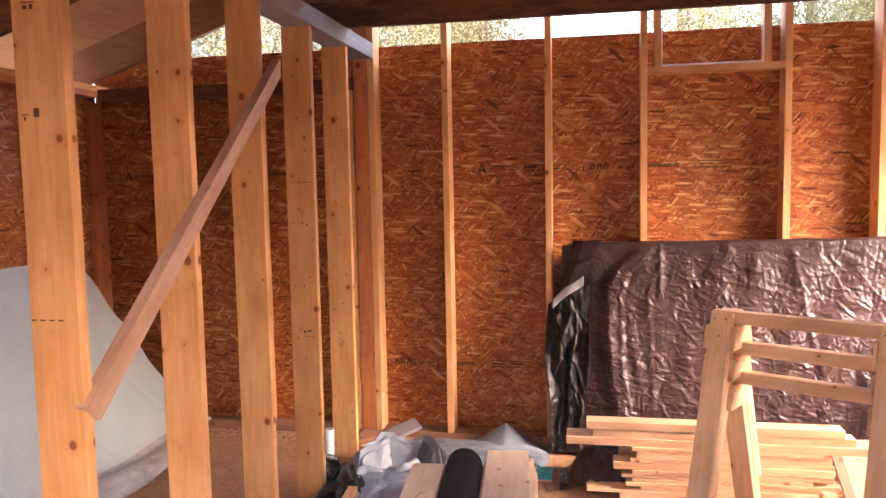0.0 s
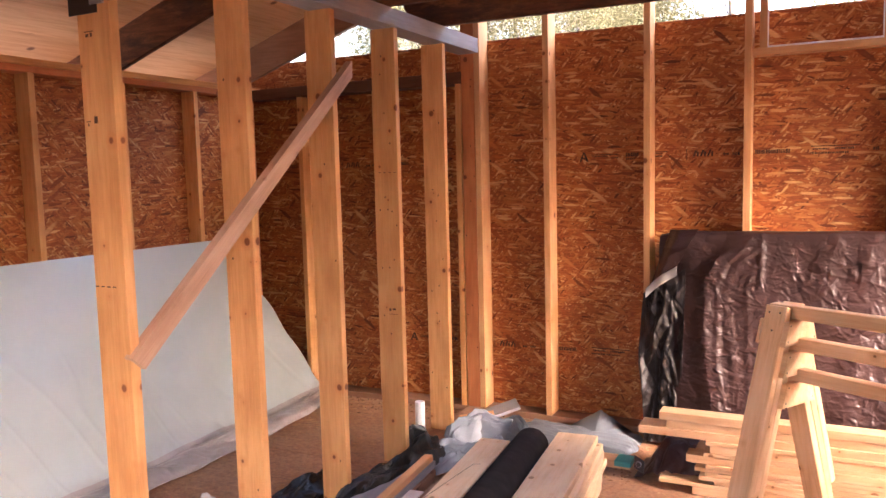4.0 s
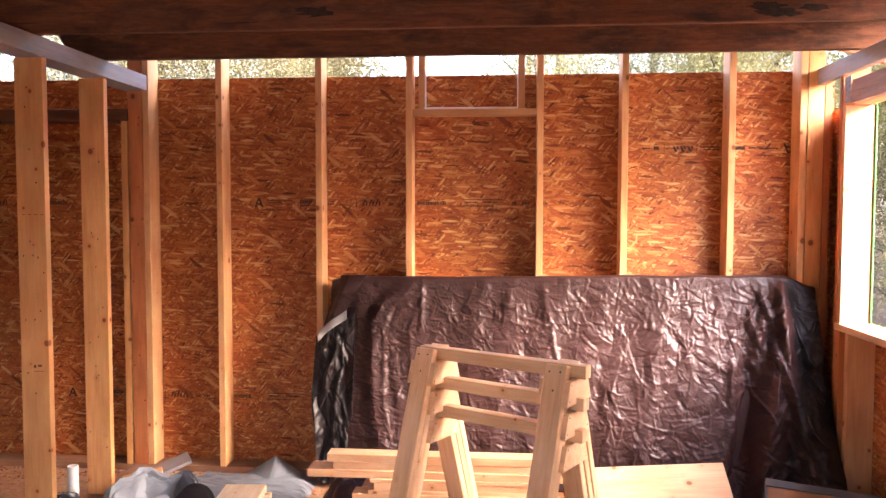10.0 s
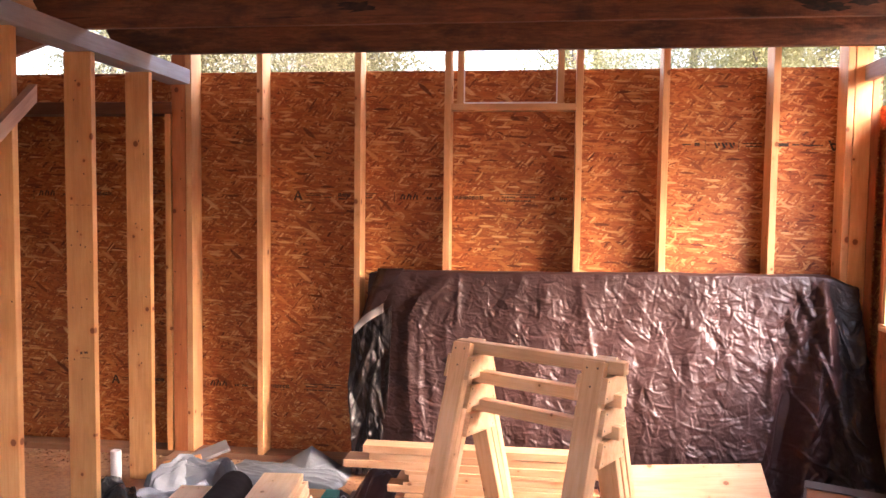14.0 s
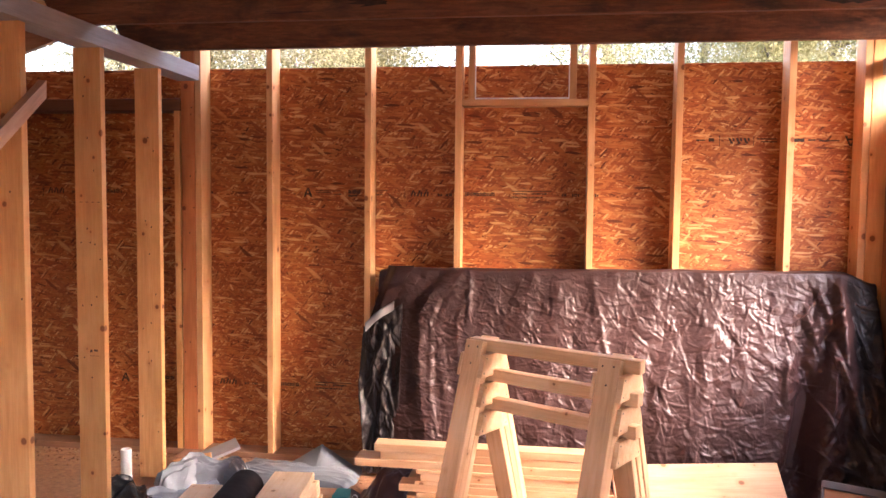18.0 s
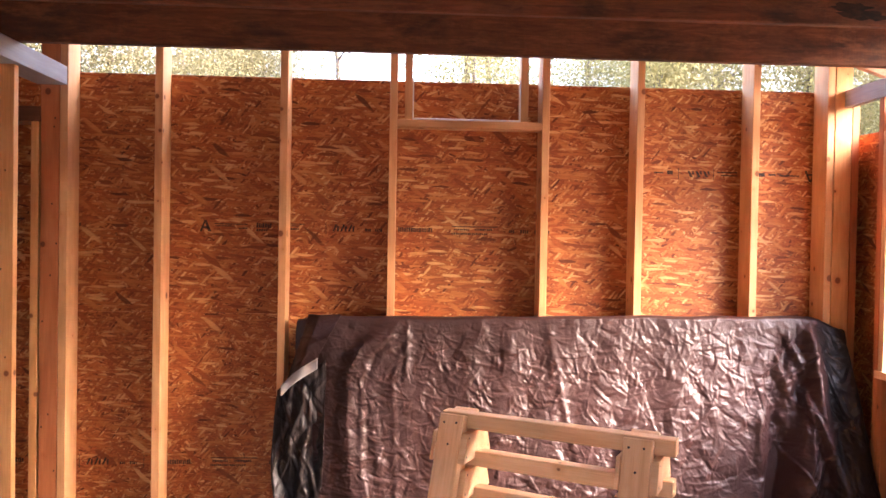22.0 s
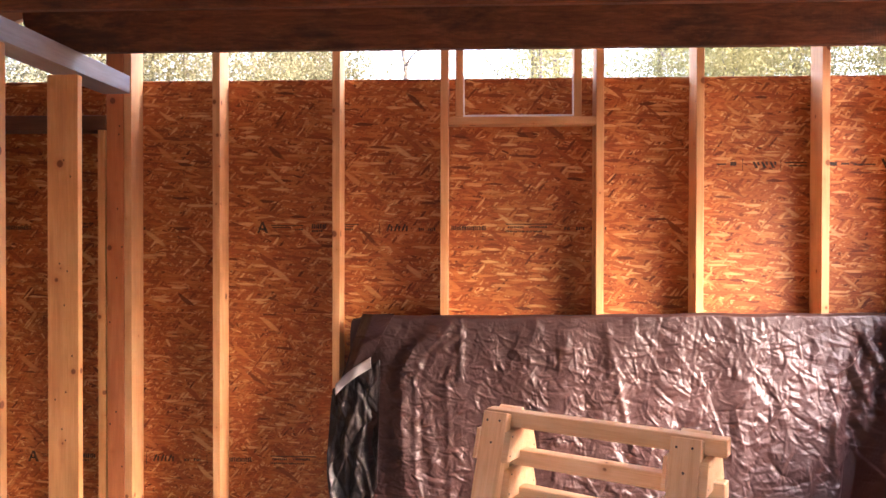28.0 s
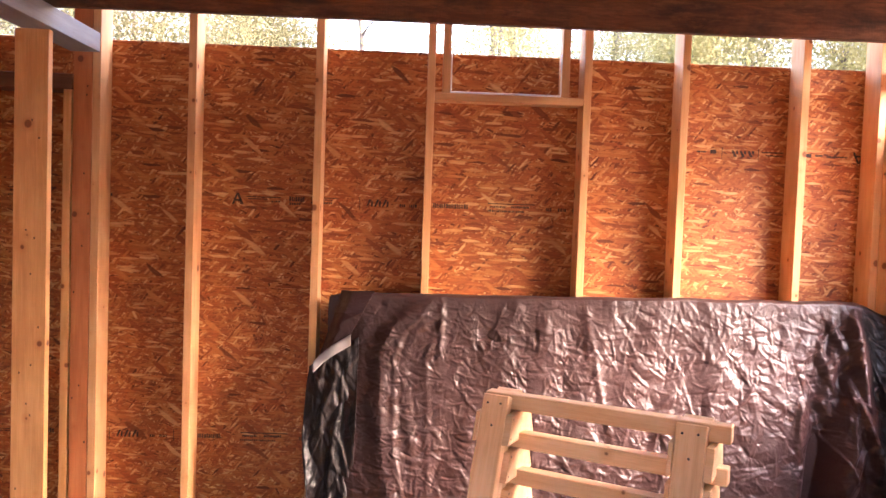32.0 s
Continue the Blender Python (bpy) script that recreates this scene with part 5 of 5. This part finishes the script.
# roll of felt between the planks
def felt_roll():
    t = thing("felt_roll", -1.0, -1.6, 0.14, label="black roofing felt roll lying on planks", category="felt roll")
    far, near, c = Vector((-1.03, -1.19, 0.236)), None, 0.090
    near = far + D * 0.96
    Z = Vector((0, 0, 1))
    turns, pts = 8.0, []
    n = 220
    for i in range(n + 1):
        f = i / n
        a = f * turns * 2 * math.pi
        pts.append((0.042 + (c - 0.042) * f, a))
    bm = bmesh.new()
    rows = []
    for o in (far, far + D * 0.5, near):
        rows.append([bm.verts.new(o + (S * math.cos(a) + Z * math.sin(a)) * (q + 0.0012 * math.sin(a * 1.5))) for q, a in pts])
    for A, B in zip(rows, rows[1:]):
        for i in range(n):
            bm.faces.new((A[i], A[i + 1], B[i + 1], B[i]))
    o = part("roll", bm, FELT, t, flat=False)
    s = o.modifiers.new("thickness", "SOLIDIFY")
    s.thickness = 0.005
    # the loose end hanging over the near plank
    u, v = np.meshgrid(np.linspace(0, 1, 14), np.linspace(0, 1, 20))
    base = np.array(far + D * 0.955)[None, None] + u[..., None] * np.array(D * 0.40)
    side = -0.035 - 0.065 * v
    up = np.array([0, 0, 1])[None, None] * (0.03 * (1 - v)[..., None] ** 2 + 0.005)
    g = base + side[..., None] * np.array(S) + up + np.array([0, 0, -0.06]) + (0.02 * (1 - v))[..., None] * np.array([0, 0, 1])
    sheet("loose_end", g, FELT, t, "loose end of the felt", 0.004)
    return t


felt_roll()
pipe = thing("silver_pipe", -0.86, -2.3, 0.14, label="silver-grey pipe lying beside the felt roll", category="pipe")
ring = lambda o, q: [o + (S * math.cos(a) + Vector((0, 0, 1)) * math.sin(a)) * q for a in [2 * math.pi * i / 28 for i in range(28)]]
o = Vector((-0.938, -2.16, 0.186))
bm = tube([ring(o, 0.001), ring(o, 0.031), ring(o + D * 0.003, 0.035), ring(o + D * 0.9, 0.035), ring(o + D * 0.9, 0.001)], False)
part("tube", bm, ALLOY, pipe, flat=False)

# upright white pipe
pv = thing("pvc_pipe", -1.80, -0.90, 0, label="short white plastic pipe standing upright in the floor", category="pipe")
rr = lambda z_, q: [(-1.815 + q * math.cos(a), -0.91 + q * math.sin(a), z_) for a in [2 * math.pi * i / 32 for i in range(32)]]
bm = tube([rr(0, 0.028), rr(0.284, 0.028), rr(0.288, 0.0265), rr(0.288, 0.0245), rr(0.284, 0.0235), rr(0.05, 0.0235)], False)
part("tube", bm, PVC, pv, flat=False)


def crumpled(name, x0, x1, y0, y1, height, seed, mat_, label, category="plastic sheet", n=120, along="y", mound=0.5, wrinkle=0.03, sharp=1.0):
    """A loose sheet thrown down: a low mound with long folds that run one way, and fine creases."""
    u, v = np.meshgrid(np.linspace(0, 1, n), np.linspace(0, 1, n))
    edge = np.minimum(np.minimum(u, 1 - u), np.minimum(v, 1 - v))
    X = x0 + (x1 - x0) * (u + 0.14 * wave(u * 1.7 + seed, v * 2.4, seed))
    Y = y0 + (y1 - y0) * (v + 0.10 * wave(u * 2.4, v * 1.7 + seed, seed + 1))
    p, q = (X, Y) if along == "y" else (Y, X)
    bend = 0.06 * wave(p * 2, q * 2.5, seed + 5)
    fold = (1 - np.abs(wave((p + bend) * 9, q * 1.8, seed + 2))) ** 3 * 0.7 + (1 - np.abs(wave((p + bend) * 19, q * 4 + 1, seed + 3))) ** 3 * 0.35
    body = smooth(0.0, 0.3, edge) * (mound + (1 - mound) * (0.5 + 0.7 * wave(X * 2.2, Y * 2.2, seed + 4)))
    Z = 0.004 + height * np.maximum(body, 0) + wrinkle * fold * smooth(0.0, 0.08, edge) + (0.035 * facet(p * 7, q * 2.5, seed + 6) + 0.016 * facet(p * 16, q * 7, seed + 7) + 0.004 * facet(p * 40, q * 22, seed + 8) + 0.02) * sharp * smooth(0.0, 0.12, edge)
    Z = np.maximum(Z, 0.004) + 0.042 * smooth(PX0 - 0.07, PX0 - 0.012, X) * (1 - smooth(PX1 + 0.012, PX1 + 0.06, X))
    ob = sheet(name, np.stack([X, Y, Z], -1), mat_, thick=0.001)
    return tagged(ob, label=label, category=category)


def bunch(name, path, widths, heights, seed, mat_, label, base=0.004, n=220, m=110, rough=0.7, lean=0.0, lump=0.5, steep=0.7):
    """A sheet bunched up along a line: rolled flanks and long creases that follow it."""
    p = np.array(path, float)
    k = np.concatenate([[0], np.cumsum(np.hypot(*np.diff(p, axis=0).T))])
    t = np.linspace(0, k[-1], n)
    cx, cy, w, hh = (np.interp(t, k, c) for c in (p[:, 0], p[:, 1], widths, heights))
    tx, ty = np.gradient(cx), np.gradient(cy)
    q = np.linspace(-1, 1, m)
    T, Q = np.meshgrid(t, q)
    W = w[None] * (1 + 0.25 * wave(T * 5, Q * 1.2, seed))
    ln = np.hypot(tx, ty)[None]
    side = Q * W / 2 + 0.02 * wave(T * 7, Q * 2, seed + 1)
    X, Y = cx[None] - ty[None] / ln * side, cy[None] + tx[None] / ln * side
    ends = smooth(0, 0.06, T) * smooth(k[-1], k[-1] - 0.06, T)
    body = np.maximum(1 - np.abs(Q) ** 2.2, 0) ** steep * ends
    Z = base + hh[None] * body * (0.8 + lump * wave(T * 4 + 3, Q * 1.5, seed + 2))
    fold = 0.35 * (1 - np.abs(wave(T * 2.5 + Q, Q * 2.6, seed + 3))) ** 2 - 0.15
    Z = Z + rough * body * (hh[None] * fold + creases(T, side, 90, seed + 4, (0.25, 0.8), (0.015, 0.045), 0.026, lean, 0.22) + creases(T, side, 160, seed + 5, (0.06, 0.22), (0.006, 0.016), 0.006, lean, 0.5))
    ob = sheet(name, np.stack([X, Y, np.maximum(Z, base)], -1), mat_, thick=0.001)
    return tagged(ob, label=label, category="plastic sheet")


bunch("black_film", ((-2.30, -2.42), (-2.10, -2.12), (-2.02, -1.75), (-2.04, -1.38)), (0.16, 0.28, 0.27, 0.12), (0.05, 0.085, 0.10, 0.05), 21, BLACK_FILM, "crumpled black plastic sheet along the partition foot")
bunch("black_film", ((-1.705, -2.02), (-1.695, -1.72), (-1.668, -1.45), (-1.640, -1.20), (-1.655, -0.98)), (0.05, 0.10, 0.17, 0.18, 0.16), (0.07, 0.11, 0.13, 0.13, 0.08), 25, BLACK_FILM, "bunched black plastic sheet beside a stud", base=0.042)
bunch("black_film", ((-1.86, -1.14), (-1.80, -1.02), (-1.70, -0.94)), (0.14, 0.18, 0.10), (0.07, 0.09, 0.06), 27, BLACK_FILM, "bunched black plastic sheet beside a stud", base=0.042, n=120)
bunch("grey_tarp", ((-1.62, -1.27), (-1.55, -1.05), (-1.40, -0.92), (-1.29, -0.80)), (0.16, 0.32, 0.34, 0.16), (0.05, 0.085, 0.085, 0.05), 81, GREY_FILM, "bunched silver-grey plastic tarp with billowed folds", base=0.03, rough=1.0, lump=0.15, steep=1.1)
bunch("grey_tarp", ((-1.72, -0.80), (-1.60, -0.58), (-1.40, -0.50), (-1.26, -0.62), (-1.24, -0.80)), (0.12, 0.20, 0.20, 0.14, 0.07), (0.10, 0.15, 0.15, 0.12, 0.05), 83, GREY_FILM, "roll of silver-grey plastic tarp folded over in bands", rough=0.8, lump=0.2, steep=1.0)
crumpled("grey_tarp", -1.40, -0.72, -0.60, -0.22, 0.012, 23, GREY_FILM, "flat grey plastic tarp on the floor", along="x", wrinkle=0.02)
bunch("white_film", ((-2.26, -2.42), (-2.16, -2.28), (-2.10, -2.16)), (0.03, 0.09, 0.05), (0.04, 0.07, 0.06), 24, WHITE_FILM, "white scrap of plastic on black film", base=0.05, n=120, m=80, rough=0.9, steep=1.1)
tip = thing("grey_sheet", -0.98, -0.2, 0, label="grey plastic sheet folded up to a point", category="plastic sheet")
u, v = np.meshgrid(np.linspace(0, 1, 70), np.linspace(0, 1, 40))
g = np.stack([-1.20 + 0.46 * u + 0.0 * v, -0.30 + 0.10 * v - 0.12 * u * (1 - v), 0.006 + 0.13 * v * np.clip(1 - np.abs(u - 0.55) / 0.45, 0, 1) + 0.5 * creases(0.46 * u, 0.2 * v, 26, 52, (0.06, 0.2), (0.008, 0.02), 0.014, 1.2, 0.6)], -1)
sheet("fold", g, GREY_FILM, tip, "", 0.0015)
tagged(plank("grey_board", (-1.72, -0.30, 0.02), (-1.50, -0.165, 0.10), 0.13, 0.02, GREY_BOARD, up=(-0.2, -0.3, 0.9)), label="short grey board propped on scraps at the wall", category="board")
tagged(plank("offcut", (-1.80, -0.42, 0.03), (-1.60, -0.33, 0.06), 0.09, ST, NEW_WOOD), label="short wooden offcut in the corner", category="offcut")
off = thing("painted_offcut", -0.75, -0.72, 0, label="short board end painted teal lying on the floor", category="offcut")
slab("block", -0.92, -0.645, -0.75, -0.64, 0.0, ST, PALE_WOOD, off)
slab("painted_end", -0.73, -0.643, -0.7515, -0.638, 0.012, ST + 0.0015, TEAL, off, "teal paint", bevel=0.0005)

# ---------- wrapped foam boards leaning on the left wall ----------
foam = thing("foam_boards", -3.3, -1.7, 0, label="stack of pale foam boards leaning against the wall", category="foam boards")
PT, PB, PY0, PY1 = Vector((-3.585, 0, 1.165)), Vector((-3.05, 0, 0.0)), -0.56, -2.60
lean = (PT - PB).normalized()
outw = Vector((lean.z, 0, -lean.x))
for n in range(3):
    c = (PT + PB) / 2 - outw * (0.03 + 0.032 * n)
    ob = plank("foam_board", Vector((c.x, PY1, c.z)), Vector((c.x, PY0 - 0.01 * n, c.z)), (PT - PB).length - 0.01, 0.03, FOAM if n else FOAM, foam, up=outw)
u, v = np.meshgrid(np.linspace(0, 1, 240), np.linspace(0, 1, 120))
END = 0.845
hang = np.clip((u - END) / (1 - END), 0, 1)      # the film hangs past the boards' near end
Y = PY0 + 0.02 + (-3.05 - PY0) * u
w = np.clip(v / 0.74, 0, 1)
X = PT.x + (PB.x - PT.x) * w
Z = PT.z + (PB.z - PT.z) * w + 0.002
Z = Z * (1 - 0.93 * hang ** 0.75)
flare = smooth(0.64, 1.0, v) * (1 - 0.3 * smooth(0.10, 0.0, u))
end = smooth(0.07, 0.0, u)
X = X + 0.012 + flare * (0.24 + 0.05 * wave(u * 6, v, 3)) * (1 - 0.6 * smooth(0.12, 0.0, u))
Y = Y + 0.46 * np.clip(v / 0.8, 0, 1) * smooth(0.24, 0.0, u) + end * 0.02 * wave(v * 5, u, 9)
low = smooth(0.62, 0.9, v)
Z = Z * (1 - low) + low * np.maximum(0.012, (0.17 * (1 - v) / 0.38) * (1 + 0.5 * wave(u * 9, v * 4, 5)))
amp = 0.004 + 0.026 * smooth(0.6, 0.8, v) + 0.02 * end + 0.05 * hang
d = amp * (1.4 * wave(u * 7 + v * 2, v * 5, 7) + 1.2 * (crumple(u * 2.4, v * 1.4, 71, 4.0) - 0.4) * np.maximum(smooth(0.5, 0.8, v), hang))
d = d + 0.035 * hang * np.sin(v * 26 + 3 * wave(u * 4, v * 4, 15)) * (1 - 0.5 * low)
d = d + 0.0045 * np.exp(-((np.abs(wave(u * 11 + v * 3, v * 1.2 + 2, 51))) / 0.05) ** 2) * smooth(0.2, 0.5, v)
X, Z = X + d * 0.8, np.maximum(Z + d * 0.55, 0.006 + 0.004 * wave(u * 20, v * 20, 2))
G = np.stack([X, Y, Z], -1)
cut = int(END * 239)
film = tagged(sheet("clear_wrap", G[: 86, : cut + 1], CLEAR_FILM), label="milky plastic film over the foam boards", category="plastic film")
sheet("loose_skirt", G[85:, : cut + 1], SKIRT_FILM, film, "crumpled translucent film spread on the floor")
sheet("hanging_end", G[:, cut:], SKIRT_FILM, film, "pinkish translucent film hanging in folds past the boards")

# ---------- chips, sawdust lumps and dry leaves swept along the walls ----------
CHIP, nt, b = material("wood chips and dry leaves", 0.85)
nt.links.new(ramp(nt, nt.nodes.new("ShaderNodeNewGeometry").outputs["Random Per Island"], (0, (0.10, 0.045, 0.02)), (0.5, (0.26, 0.13, 0.06)), (0.8, (0.45, 0.28, 0.15)), (1, (0.55, 0.42, 0.27))), b.inputs["Base Color"])
bm = bmesh.new()
g = random.Random(77)
for k in range(1500):
    if k < 800:
        x, y = g.uniform(-3.6, -0.65), -0.15 - abs(g.gauss(0, 0.14))
    elif k < 1150:
        x, y = g.uniform(-1.5, -0.6), g.uniform(-1.0, -0.16)
    else:
        x, y = g.uniform(-0.6, 1.2), g.uniform(-3.4, -0.98)
    a, w, h = g.uniform(0, 6.3), g.uniform(0.004, 0.018), g.uniform(0.003, 0.008)
    u, v = Vector((math.cos(a), math.sin(a), g.uniform(-0.25, 0.25))) * w, Vector((-math.sin(a), math.cos(a), g.uniform(-0.3, 0.3))) * h
    o = Vector((x, y, 0.005))
    q = [bm.verts.new(o + p) for p in (-u, v, u, -v)]
    t = bm.verts.new(o + Vector((0, 0, 0.004)))
    for i in range(4):
        bm.faces.new((q[i], q[(i + 1) % 4], t))
tagged(part("wood_chips", bm, CHIP), label="scattered wood chips and dry leaves on the floor", category="debris", kind="stuff")

# ---------- worn printed marks on the floor sheets ----------
bm = bmesh.new()
for x, y, w, h in ((-0.27, -1.28, 0.105, 0.004), (-0.27, -1.06, 0.105, 0.004), (-0.27, -1.28, 0.004, 0.22), (-0.168, -1.28, 0.004, 0.22), (-0.25, -1.12, 0.06, 0.010), (-0.25, -1.15, 0.07, 0.008), (-0.25, -1.20, 0.014, 0.035), (-0.23, -1.20, 0.012, 0.035), (-0.21, -1.20, 0.016, 0.035), (-0.25, -1.25, 0.07, 0.018)):
    bm.faces.new([bm.verts.new((a, b, 0.0012)) for a, b in ((x, y), (x + w, y), (x + w, y + h), (x, y + h))])
part("printed_mark", bm, PENCIL, floor, "worn dark printed mark on the floor sheet")

# ---------- floor panels ----------
for i, (x0, x1) in enumerate(((LEFT, -1.32), (-1.32, 1.12), (1.12, RIGHT))):
    for j in range(5):
        y1 = -1.22 * j
        y0 = max(y1 - 1.22, FRONT)
        if y0 < y1:
            slab("floor_panel", x0 + 0.0015, x1 - 0.0015, y0 + 0.0015, y1 - 0.0015, -0.018, 0.0, OSB_XY, floor, along=0, bevel=0.0)
slab("floor_frame", LEFT, RIGHT, FRONT, 0.0, -0.3, -0.0185, AGED_WOOD, floor, along=0)
